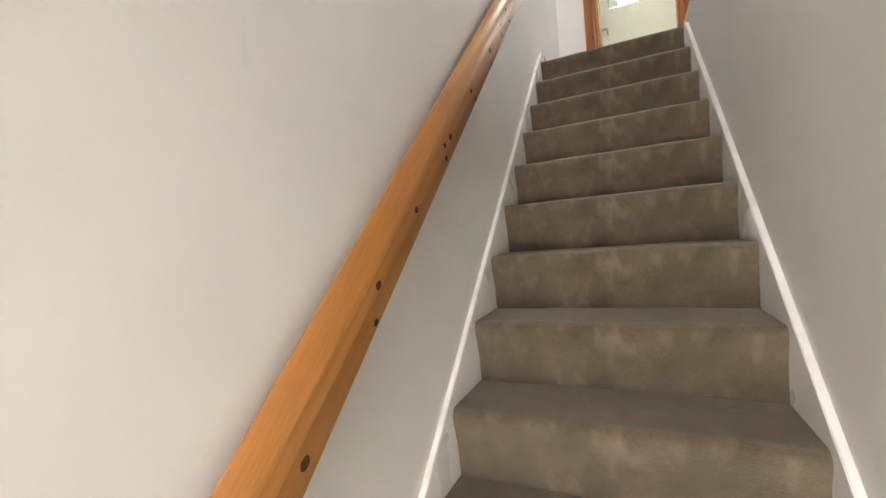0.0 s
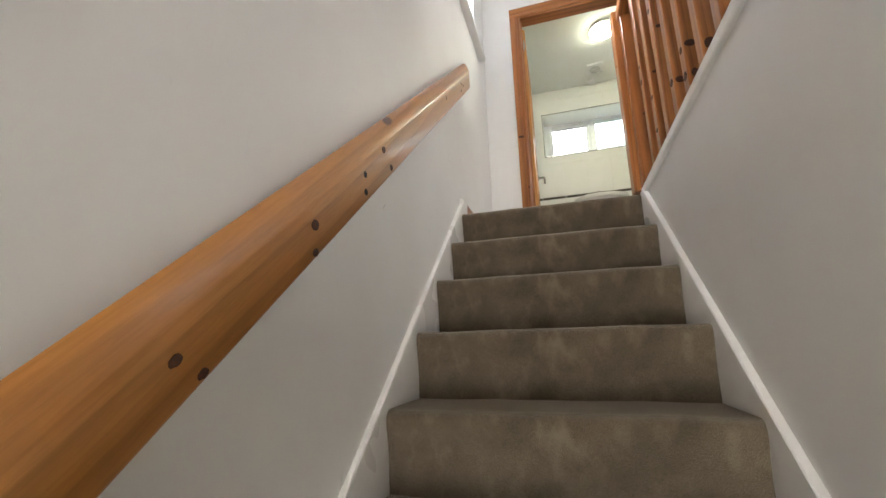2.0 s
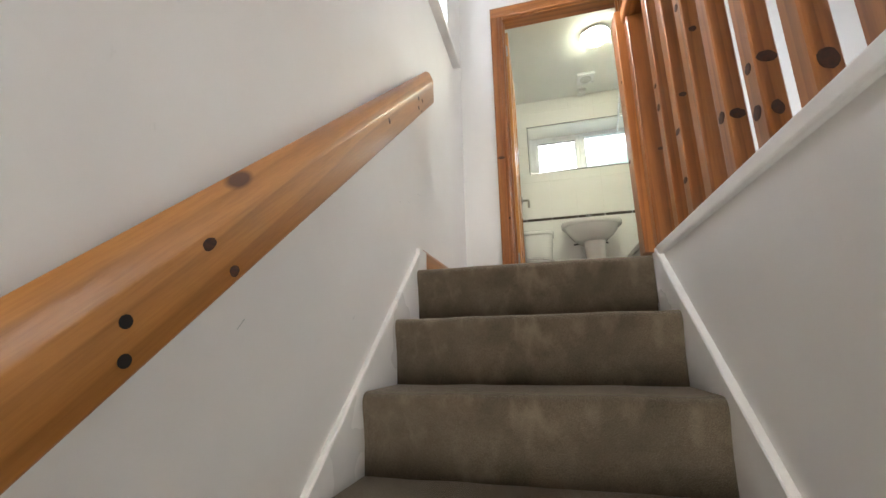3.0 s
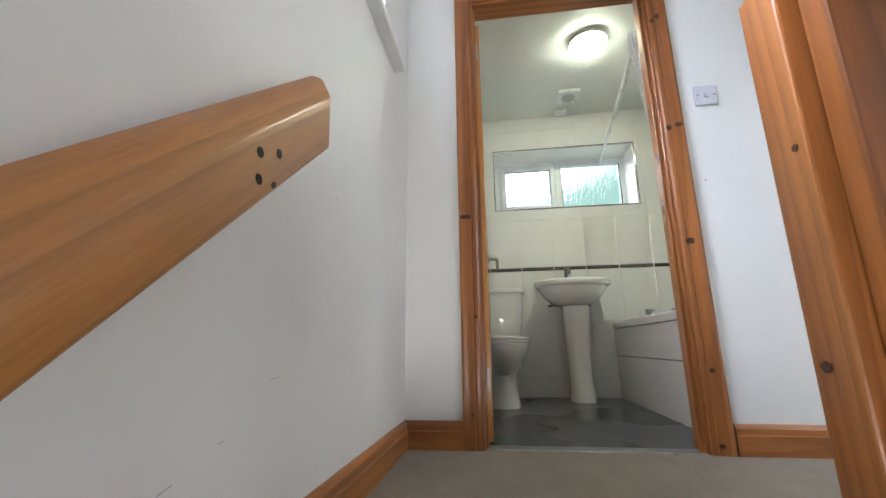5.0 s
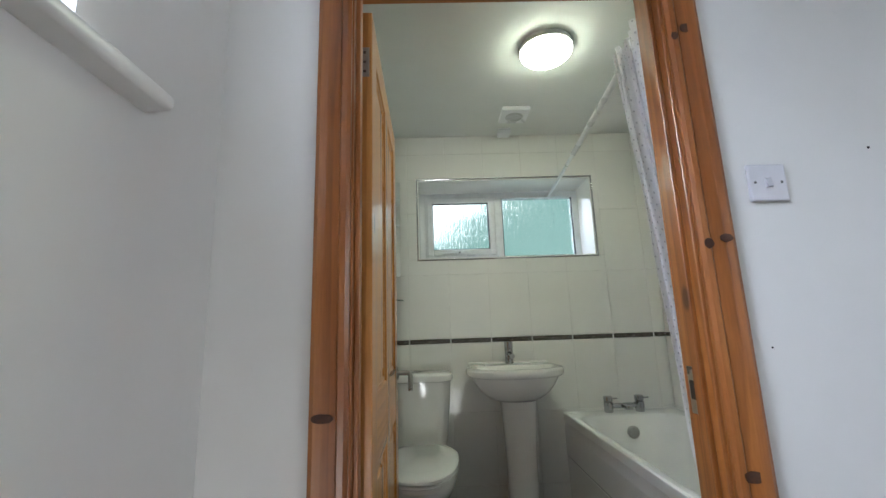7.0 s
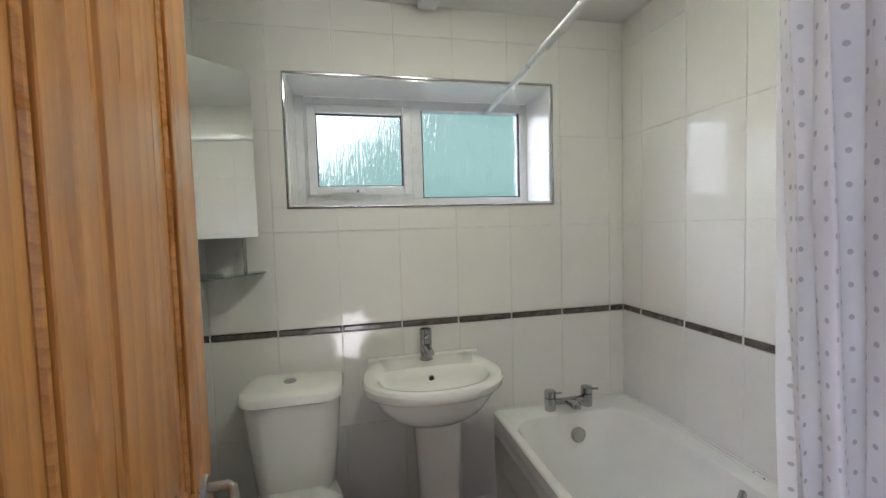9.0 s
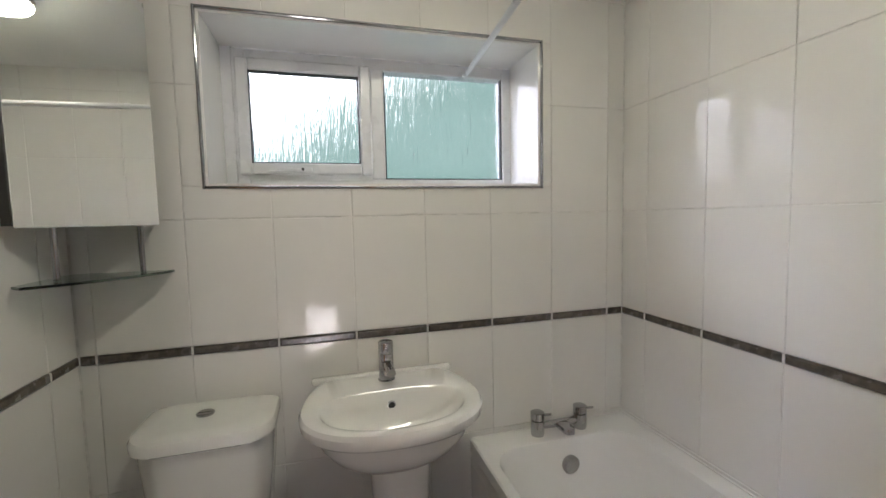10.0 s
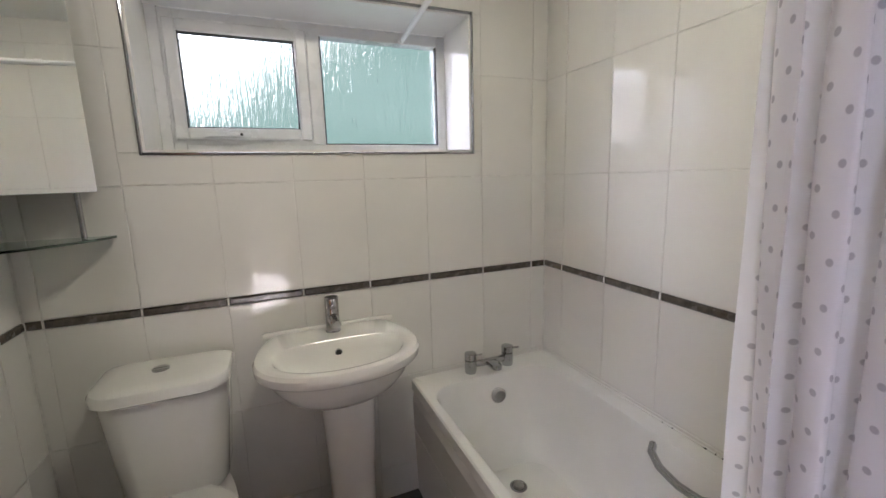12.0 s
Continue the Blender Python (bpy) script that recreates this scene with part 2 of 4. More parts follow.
def curtain_material():
    m, t, p = nodes_of("dotted_shower_curtain")
    tc = t.nodes.new("ShaderNodeTexCoord")
    sx = t.nodes.new("ShaderNodeSeparateXYZ")
    t.links.new(tc.outputs["UV"], sx.inputs[0])

    def op(kind, a, b=None, c=None):
        n = t.nodes.new("ShaderNodeMath")
        n.operation = kind
        for i, v in enumerate((a, b, c)):
            if v is None:
                continue
            if hasattr(v, "is_output"):
                t.links.new(v, n.inputs[i])
            else:
                n.inputs[i].default_value = v
        return n.outputs[0]

    u, v = sx.outputs["X"], sx.outputs["Y"]
    rows = op("DIVIDE", v, 0.024)
    shift = op("MULTIPLY", op("MODULO", op("FLOOR", rows), 2.0), 0.5)
    fu = op("SUBTRACT", op("FRACT", op("ADD", op("DIVIDE", u, 0.047), shift)), 0.5)
    fv = op("SUBTRACT", op("FRACT", rows), 0.5)
    d = op("SQRT", op("ADD", op("POWER", op("MULTIPLY", fu, 0.047), 2.0), op("POWER", op("MULTIPLY", fv, 0.024), 2.0)))
    dot = ramp(t, op("DIVIDE", d, 0.02), [(0.17, (0.6, 0.6, 0.6)), (0.25, (0, 0, 0))])
    cloth = ramp(t, noise_of(t, coords(t, space="UV"), 9, 4), [(0.3, (0.86, 0.85, 0.86)), (0.7, (0.91, 0.90, 0.92))])
    c = mixed(t, cloth, (0.33, 0.31, 0.35), dot)
    t.links.new(c, p.inputs["Base Color"])
    p.inputs["Roughness"].default_value = 0.5
    bumped(t, p, noise_of(t, coords(t, space="UV"), 60, 3), 0.1)
    tr = t.nodes.new("ShaderNodeBsdfTranslucent")
    t.links.new(c, tr.inputs["Color"])
    mx = t.nodes.new("ShaderNodeMixShader")
    mx.inputs[0].default_value = 0.58
    t.links.new(p.outputs[0], mx.inputs[1])
    t.links.new(tr.outputs[0], mx.inputs[2])
    t.links.new(mx.outputs[0], t.nodes["Material Output"].inputs["Surface"])
    return m


CURTAIN = curtain_material()

# ---- mesh helpers ----


def mesh_of(name, bm, material, smooth=False, crease=38):
    me = bpy.data.meshes.new(name)
    bmesh.ops.recalc_face_normals(bm, faces=bm.faces)
    bm.to_mesh(me)
    bm.free()
    me.materials.append(material)
    if smooth:
        me.polygons.foreach_set("use_smooth", [True] * len(me.polygons))
        me.set_sharp_from_angle(angle=radians(crease))
    return me


def part(name, bm, material, parent=None, label="", smooth=False):
    ob = new(name, mesh_of(name, bm, material, smooth))
    if parent is not None:
        ob.parent = parent
    if label:
        ob["label"] = label
    return ob


def thing(name, label, category, group="", kind="", place=(0, 0, 0)):
    ob = new(name)
    ob.location = place
    ob.empty_display_size = 0.1
    return tagged(ob, label, category, group, kind)


def setting(name, bm, material, label, category):
    return tagged(part(name, bm, material), label, category, kind="structure")


def box(x0, x1, y0, y1, z0, z1, bevel=0.0, seg=1, bm=None):
    b = bmesh.new()
    bmesh.ops.create_cube(b, size=1.0)
    for v in b.verts:
        v.co = Vector(((x0 + x1) / 2 + v.co.x * (x1 - x0), (y0 + y1) / 2 + v.co.y * (y1 - y0), (z0 + z1) / 2 + v.co.z * (z1 - z0)))
    if bevel:
        bmesh.ops.bevel(b, geom=b.edges[:], offset=bevel, segments=seg, profile=0.5, affect="EDGES")
    return joined(bm, b)


def joined(bm, b):
    if bm is None:
        return b
    me = bpy.data.meshes.new("tmp")
    b.to_mesh(me)
    b.free()
    bm.from_mesh(me)
    bpy.data.meshes.remove(me)
    return bm


def prism(points, axis, a, b, bevel=0.0, seg=1, bm=None):
    """A polygon in the plane across an axis, drawn out from a to b along it."""
    order = {"X": lambda p, h: (h, p[0], p[1]), "Y": lambda p, h: (p[0], h, p[1]), "Z": lambda p, h: (p[0], p[1], h)}[axis]
    m = bmesh.new()
    low = [m.verts.new(order(p, a)) for p in points]
    high = [m.verts.new(order(p, b)) for p in points]
    n = len(points)
    m.faces.new(low)
    m.faces.new(high[::-1])
    for i in range(n):
        m.faces.new((low[i], high[i], high[(i + 1) % n], low[(i + 1) % n]))
    bmesh.ops.recalc_face_normals(m, faces=m.faces)
    if bevel:
        bmesh.ops.bevel(m, geom=m.edges[:], offset=bevel, segments=seg, profile=0.5, affect="EDGES")
    return joined(bm, m)


def loft(rings, cap=True, bm=None):
    """Skin over closed rings of equal count."""
    m = bmesh.new()
    vs = [[m.verts.new(p) for p in r] for r in rings]
    n = len(rings[0])
    for a, b in zip(vs, vs[1:]):
        for i in range(n):
            m.faces.new((a[i], a[(i + 1) % n], b[(i + 1) % n], b[i]))
    if cap:
        m.faces.new(vs[0][::-1])
        m.faces.new(vs[-1])
    return joined(bm, m)


def lathe(profile, place=(0, 0, 0), seg=24, bm=None, axis="Z"):
    rings = []
    for r, h in profile:
        ring = []
        for i in range(seg):
            a = 2 * math.pi * i / seg
            c, s = r * math.cos(a), r * math.sin(a)
            q = {"Z": (c, s, h), "Y": (c, h, s), "X": (h, c, s)}[axis]
            ring.append(tuple(u + w for u, w in zip(q, place)))
        rings.append(ring)
    return loft(rings, True, bm)


def tube(path, r, seg=10, bm=None):
    rings = []
    pts = [Vector(p) for p in path]
    for i, p in enumerate(pts):
        d = (pts[min(i + 1, len(pts) - 1)] - pts[max(i - 1, 0)]).normalized()
        q = d.to_track_quat("Z", "Y").to_matrix()
        rings.append([tuple(p + q @ Vector((r * math.cos(2 * math.pi * k / seg), r * math.sin(2 * math.pi * k / seg), 0))) for k in range(seg)])
    return loft(rings, True, bm)


def wall_with_holes(axis, a, b, u0, u1, z0, z1, holes):
    """A wall across x or y from a to b in depth, from u0 to u1 along it, with rectangular openings (u, u, z, z)."""
    bm = bmesh.new()
    us = sorted({u0, u1, *[h[0] for h in holes], *[h[1] for h in holes]})
    for l, r in zip(us, us[1:]):
        cuts = sorted((h[2], h[3]) for h in holes if h[0] < (l + r) / 2 < h[1])
        z = z0
        for c0, c1 in [*cuts, (z1, z1)]:
            if c0 > z + 1e-6:
                if axis == "X":
                    box(a, b, l, r, z, c0, bm=bm)
                else:
                    box(l, r, a, b, z, c0, bm=bm)
            z = c1
    bmesh.ops.remove_doubles(bm, verts=bm.verts, dist=1e-5)
    inner = [f for f in bm.faces if len([g for g in bm.faces if g is not f and (g.calc_center_median() - f.calc_center_median()).length < 1e-5])]
    bmesh.ops.delete(bm, geom=inner, context="FACES")
    return bm


def oval_ring(cx, cy, z, ax, yb, yf, n=36, power=2.0, flat_back=None):
    """A rounded outline: half width ax, reaching yb behind and yf before its centre."""
    pts = []
    for i in range(n):
        a = 2 * math.pi * i / n
        c, s = math.cos(a), math.sin(a)
        x = ax * math.copysign(abs(c) ** (2 / power), c)
        y = (yb if s > 0 else yf) * math.copysign(abs(s) ** (2 / power), s)
        if flat_back is not None:
            y = min(y, flat_back)
        pts.append((cx + x, cy + y, z))
    return pts


# ---- large structure ----
RISE, GO, STEPS, TOP = 0.19, 0.2135, 13, 3.395
HALLZ = -RISE * STEPS
CEILZ, BATHCEIL = 2.34, 2.28
LW, RW = -0.014, 0.806   # faces of the stair walls
DOORY, BATHY, WINY, BATHX = 4.395, 4.495, 6.086, 1.866
BASEY = TOP - GO * STEPS

setting("wall_west", wall_with_holes("X", LW - 0.27, LW, -2.0, 6.5, HALLZ, CEILZ + 0.1, [(2.75, 4.02, 1.425, 2.24)]), WALL, "white painted wall with a few scuffs beside the stairs", "wall")
setting("wall_stair_east", box(RW, RW + 0.10, BASEY + 0.1, TOP + 0.2, HALLZ, -0.0125), WALL, "white painted wall beside the stairs below the balustrade", "wall")
setting("wall_bathroom_door", wall_with_holes("Y", DOORY, BATHY - 0.012, LW, 2.6, -0.02, CEILZ, [(0.262, 1.050, -0.02, 1.905)]), WALL, "white painted wall round the bathroom doorway", "wall")
setting("wall_landing_east", wall_with_holes("X", 2.6, 2.7, 0.0, BATHY, -0.02, CEILZ, [(2.15, 3.35, 0.95, 1.95)]), WALL, "white painted landing wall", "wall")
setting("wall_landing_south", box(LW, 2.7, 0.2, 0.3, -0.02, CEILZ), WALL, "white painted wall at the far end of the landing", "wall")
setting("wall_hall_south", wall_with_holes("Y", -1.8, -1.7, LW, 1.9, HALLZ, -0.15, [(0.1, 1.0, HALLZ + 0.05, HALLZ + 2.05)]), WALL, "white painted hall wall with a doorway", "wall")
setting("wall_hall_east", box(1.8, 1.9, -1.7, BASEY + 0.2, HALLZ, -0.15), WALL, "white painted hall wall", "wall")
setting("wall_hall_north", box(RW + 0.10, 1.9, BASEY + 0.1, BASEY + 0.2, HALLZ, -0.15), WALL, "white painted hall wall beside the stairs", "wall")
setting("wall_bathroom_window", wall_with_holes("Y", WINY, WINY + 0.31, LW, BATHX + 0.15, -0.1, BATHCEIL + 0.1, [(0.356, 1.497, 1.452, 1.978)]), GROUT, "bathroom wall of grouted white tiles with a window", "wall")
setting("wall_bathroom_east", box(BATHX, BATHX + 0.15, BATHY, WINY, -0.1, BATHCEIL + 0.1), GROUT, "bathroom wall of grouted white tiles beside the bath", "wall")
setting("wall_bathroom_west", box(LW - 0.001, 0.0 - 0.006, BATHY, WINY, -0.1, BATHCEIL + 0.1), GROUT, "bathroom wall of grouted white tiles beside the toilet", "wall")
setting("wall_bathroom_south", wall_with_holes("Y", BATHY - 0.012, BATHY, LW, BATHX, -0.02, BATHCEIL, [(0.262, 1.050, -0.02, 1.905)]), GROUT, "bathroom side of the doorway wall", "wall")
setting("ceiling_landing", box(LW, 2.7, 0.2, DOORY + 0.05, CEILZ, CEILZ + 0.1), CEIL, "white painted ceiling over stairs and landing", "ceiling")
setting("ceiling_bathroom", box(LW, BATHX + 0.15, BATHY - 0.05, WINY + 0.3, BATHCEIL, BATHCEIL + 0.04), CEIL, "white textured bathroom ceiling", "ceiling")
setting("ceiling_hall", box(LW, 1.9, -1.8, 0.3, -0.15, -0.02), CEIL, "white painted hall ceiling", "ceiling")
setting("floor_hall", box(LW, 1.9, -1.8, BASEY + 0.25, HALLZ - 0.1, HALLZ), CARPET, "taupe carpet on the hall floor", "floor")
bm = box(RW + 0.10, 2.6, 0.3, DOORY, -0.15, 0.0)
box(LW, RW + 0.10, TOP + 0.03, DOORY, -0.15, 0.0, bm=bm)
setting("floor_landing", bm, CARPET, "taupe carpet on the landing", "floor")
setting("floor_bathroom", box(LW, BATHX, DOORY + 0.06, WINY, -0.12, -0.018), VINYL, "dark grey vinyl floor in the bathroom", "floor")
setting("door_threshold", box(0.29, 1.022, DOORY + 0.0, DOORY + 0.065, -0.03, 0.004, 0.003), STEEL, "thin metal threshold strip under the bathroom door", "trim")
setting("ground", box(-400, 400, -400, 400, HALLZ - 0.5, HALLZ - 0.15), plain("grass_ground", (0.07, 0.10, 0.04), 0.9, vary=0.4, scale=3), "green ground outside the house", "ground")

setting("wall_under_landing", box(LW, RW + 0.10, TOP + 0.05, TOP + 0.12, HALLZ, -0.15), WALL, "plain wall closing the space under the landing", "wall")

# carpeted stairs: one tread with its riser for each step
stairs = thing("staircase", "straight staircase covered in worn taupe carpet between white walls", "stairs", kind="structure")


def step_mesh():
    prof = [(GO + 0.012, -0.002), (0.03, 0.0)]
    for i in range(7):
        a = math.pi / 2 * (1 + i / 6)
        prof.append((0.012 + 0.022 * math.cos(a), -0.022 + 0.022 * math.sin(a)))
    prof += [(-0.008, -0.042), (-0.001, -0.066), (0.008, -RISE * 0.6), (0.013, -RISE - 0.004), (GO + 0.012, -RISE - 0.004)]
    m = bmesh.new()
    n = 26
    xs = [0.0015 + (0.787) * i / n for i in range(n + 1)]
    rows = []
    for x in xs:
        wob = 0.0025 * noise.noise((x * 9, 0.3, 0.7)) 
        rows.append([m.verts.new((x, p[0] + wob * (1 if 1 < k < 13 else 0), p[1] + wob * (1 if k < 8 else 0))) for k, p in enumerate(prof)])
    for a, b in zip(rows, rows[1:]):
        for i in range(len(prof)):
            j = (i + 1) % len(prof)
            m.faces.new((a[i], a[j], b[j], b[i]))
    m.faces.new(rows[0])
    m.faces.new(rows[-1][::-1])
    return mesh_of("carpeted_step", m, CARPET, True, 75)


step_data = step_mesh()
for k in range(STEPS):
    s = new("carpeted_step", step_data)
    s.parent = stairs
    s.location = (0, TOP - GO * k, -RISE * k + (0.001 if k == 0 else 0))

# sloping white strings on both sides
SL = RISE / GO


def string_profile(y0, y1, up, down):
    z = lambda y: (y - TOP) * SL
    return [(y0, z(y0) - down), (y1, z(y1) - down), (y1, z(y1) + up), (y0, z(y0) + up)]


prof = string_profile(BASEY - 0.06, TOP + 0.03, 0.046, 0.32)
setting("stair_string_west", prism(prof, "X", LW - 0.002, 0.002, 0.003), GLOSSWHITE, "white painted sloping stair string against the wall", "trim")
prof = string_profile(BASEY - 0.06, TOP - 0.002, 0.046, 0.32)
setting("stair_string_east", prism(prof, "X", 0.788, RW + 0.002, 0.003), GLOSSWHITE, "white painted sloping stair string against the wall", "trim")
setting("stair_string_end", box(LW, 0.004, TOP + 0.02, TOP + 0.105, -0.02, 0.086, 0.003), GLOSSWHITE, "white end block of the stair string at the landing", "trim")
setting("landing_edge_cap", box(RW - 0.014, RW + 0.112, BASEY + 0.4, TOP - 0.04, -0.012, 0.018, 0.005, 2), GLOSSWHITE, "white painted capping under the balustrade", "trim")


def skirting(name, x0, x1, y0, y1, side):
    """Pine skirting 0.098 high with a moulded top; side is the way its face looks."""
    prof = [(0, 0), (0.018, 0), (0.018, 0.062), (0.014, 0.066), (0.014, 0.084), (0.006, 0.098), (0, 0.098)]
    if side == "-Y":
        bm = prism([(y1 - d, z) for d, z in prof], "X", x0, x1)
        mat = PINE["X"]
    else:
        bm = prism([(x0 + d, z) for d, z in prof], "Y", y0, y1)
        mat = PINE["Y"]
    setting(name, bm, mat, "lacquered pine skirting board with moulded top", "baseboard")


skirting("baseboard_west", LW, LW + 0.018, TOP + 0.106, DOORY - 0.018, "+X")
skirting("baseboard_north_a", LW, 0.206, DOORY - 0.018, DOORY, "-Y")
skirting("baseboard_north_b", 1.108, 2.6, DOORY - 0.018, DOORY, "-Y")

# ---- bathroom doorway ----
JL, JR, HEAD = 0.282, 1.026, 1.892
arch = thing("door_frame", "lacquered pine door lining and moulded architrave with dark knots", "door frame", kind="structure")


def architrave(a, b, vertical, flip):
    """Moulded strip 0.075 wide; profile across its width, thickness towards the landing."""
    prof = [(0, 0), (0, 0.010), (0.008, 0.015), (0.02, 0.016), (0.024, 0.012), (0.05, 0.019), (0.066, 0.020), (0.075, 0.016), (0.075, 0)]
    pts = [((a + (w if flip > 0 else -w)), DOORY - t) for w, t in prof]
    if vertical:
        return prism(pts, "Z", 0.0, b)
    return prism([(DOORY - t, a + w) for w, t in prof], "X", b[0], b[1])


part("architrave_upright", architrave(JL - 0.002, HEAD + 0.012, True, -1), PINE["Z"], arch)
part("architrave_upright", architrave(JR + 0.002, HEAD + 0.012, True, 1), PINE["Z"], arch)
part("architrave_head", architrave(HEAD + 0.013, (JL - 0.077, JR + 0.077), False, 1), PINE["X"], arch)
part("door_lining", box(JL - 0.019, JL + 0.002, DOORY - 0.001, BATHY + 0.001, 0, HEAD + 0.02, 0.002), PINE["Z"], arch)
part("door_lining", box(JR - 0.006, JR + 0.023, DOORY - 0.001, BATHY + 0.001, 0, HEAD + 0.02, 0.002), PINE["Z"], arch)
part("door_lining_head", box(JL + 0.0025, JR - 0.0065, DOORY - 0.001, BATHY + 0.001, HEAD, HEAD + 0.022, 0.002), PINE["X"], arch)
part("door_stop", box(JL + 0.002, JL + 0.013, DOORY + 0.022, DOORY + 0.05, 0, HEAD, 0.002), PINE["Z"], arch)
part("door_stop", box(JR - 0.018, JR - 0.006, DOORY + 0.022, DOORY + 0.05, 0, HEAD, 0.002), PINE["Z"], arch)
part("strike_plate", box(JR - 0.0085, JR - 0.005, DOORY + 0.052, DOORY + 0.085, 0.83, 0.93, 0.001), STEEL, arch, "brushed steel strike plate")
part("strike_recess", box(JR - 0.0095, JR - 0.0082, DOORY + 0.06, DOORY + 0.078, 0.86, 0.90), RUBBER, arch, "dark latch recess")


def knot(parent, place, normal, ry, rz, along="Z"):
    """A dark oval knot lying in a board's face."""
    pts = []
    for i in range(14):
        a = 2 * math.pi * i / 14
        w = 1 + 0.22 * noise.noise((math.cos(a) * 2, math.sin(a) * 2, place[1] * 7 + place[2] * 5))
        pts.append((ry * w * math.cos(a), rz * w * math.sin(a)))
    h0, h1 = -0.001, 0.0006
    bm = prism(pts, normal, h0, h1)
    ob = part("knot", bm, KNOT, parent, "dark pine knot")
    ob.location = place
    return ob


for x, z, rx, rz in ((0.232, 0.866, 0.022, 0.009), (0.236, 0.12, 0.008, 0.008), (0.262, 0.47, 0.006, 0.008), (0.225, 1.55, 0.012, 0.005),
                     (1.062, 0.73, 0.02, 0.011), (1.045, 1.19, 0.01, 0.011), (1.082, 1.2, 0.014, 0.009), (1.07, 1.71, 0.016, 0.012), (1.04, 1.69, 0.008, 0.01), (1.07, 0.27, 0.016, 0.008), (1.06, 0.03, 0.01, 0.007)):
    knot(arch, (x, DOORY - (0.0195 if 0.226 < x < 0.235 or x > 1.07 else 0.0165), z), "Y", rx, rz)

# open four-panel pine door, hinged at the left of the doorway and swung into the bathroom
door = thing("door_1", "open varnished pine four-panel door standing inside the bathroom", "door", kind="structure", place=(JL - 0.007, BATHY + 0.004, 0))
DW, DT, DH = 0.765, 0.035, 1.872
st = 0.095
part("hinge_stile", box(0, DT, 0, st, 0.008, DH, 0.002), DOORPINE, door)
part("lock_stile", box(0, DT, DW - st, DW, 0.008, DH, 0.002), DOORPINE, door)
part("middle_stile", box(0.0005, DT - 0.0005, DW / 2 - 0.045, DW / 2 + 0.045, 0.2, DH - 0.1, 0.002), DOORPINE, door)
for z0, z1 in ((0.008, 0.2), (0.70, 0.88), (DH - 0.1, DH)):
    part("cross_rail", box(0.001, DT - 0.001, st, DW - st, z0, z1, 0.002), DOORPINEX, door)
for y0, y1 in ((st, DW / 2 - 0.045), (DW / 2 + 0.045, DW - st)):
    for z0, z1 in ((0.2, 0.70), (0.88, DH - 0.1)):
        bm = box(0.012, DT - 0.012, y0, y1, z0, z1)
        box(0.007, DT - 0.007, y0 + 0.035, y1 - 0.035, z0 + 0.035, z1 - 0.035, 0.005, bm=bm)
        part("door_panel", bm, DOORPINE, door)
        bm = bmesh.new()
        for a0, a1, b0, b1 in ((y0, y0 + 0.014, z0, z1), (y1 - 0.014, y1, z0, z1), (y0 + 0.014, y1 - 0.014, z0, z0 + 0.014), (y0 + 0.014, y1 - 0.014, z1 - 0.014, z1)):
            box(0.006, DT - 0.006, a0, a1, b0, b1, 0.004, bm=bm)
        part("panel_moulding", bm, DOORPINEX, door)
hd = part("door_handle", lathe([(0.001, DT), (0.025, DT), (0.025, DT + 0.006), (0.022, DT + 0.009), (0.001, DT + 0.009)], (0, DW - 0.055, 0.862), axis="X"), STEEL, door, "brushed steel lever handle", True)
part("lever", tube([(DT + 0.005, DW - 0.055, 0.862), (DT + 0.045, DW - 0.055, 0.862), (DT + 0.053, DW - 0.058, 0.858), (DT + 0.056, DW - 0.064, 0.848), (DT + 0.056, DW - 0.074, 0.795)], 0.0095, 12), STEEL, hd, "", True)
hd2 = part("door_handle", lathe([(0.001, 0), (0.025, 0), (0.025, -0.006), (0.001, -0.009)], (0, DW - 0.055, 0.862), axis="X"), STEEL, door, "brushed steel lever handle", True)
part("lever", tube([(-0.005, DW - 0.055, 0.862), (-0.045, DW - 0.055, 0.862), (-0.055, DW - 0.060, 0.852), (-0.056, DW - 0.085, 0.76)], 0.0095, 12), STEEL, hd2, "", True)
for z in (0.19, 1.68):
    hg = part("hinge", box(0.001, DT * 0.8, -0.0012, 0.001, z, z + 0.085, 0.0005), STEEL, door, "worn steel butt hinge")
    part("hinge_knuckle", lathe([(0.0055, z), (0.0055, z + 0.085)], (-0.004, -0.004, 0), 12), STEEL, hg, "", True)
    for dz in (0.015, 0.042, 0.07):
        part("hinge_screw", lathe([(0.004, -0.0012), (0.004, -0.0019), (0.0005, -0.0019)], (DT * 0.45, 0, z + dz), 10, axis="Y"), DARKMETAL, hg)
door.rotation_euler = (0, 0, radians(1.2))

# ---- windows ----


def frame_bars(x0, x1, z0, z1, w, y0, y1, bevel=0.004):
    bm = box(x0, x0 + w, y0, y1, z0, z1, bevel)
    box(x1 - w, x1, y0, y1, z0, z1, bevel, bm=bm)
    box(x0 + w - 0.001, x1 - w + 0.001, y0 + 0.0005, y1 - 0.0005, z0, z0 + w, bevel, bm=bm)
    box(x0 + w - 0.001, x1 - w + 0.001, y0 + 0.0005, y1 - 0.0005, z1 - w, z1, bevel, bm=bm)
    return bm


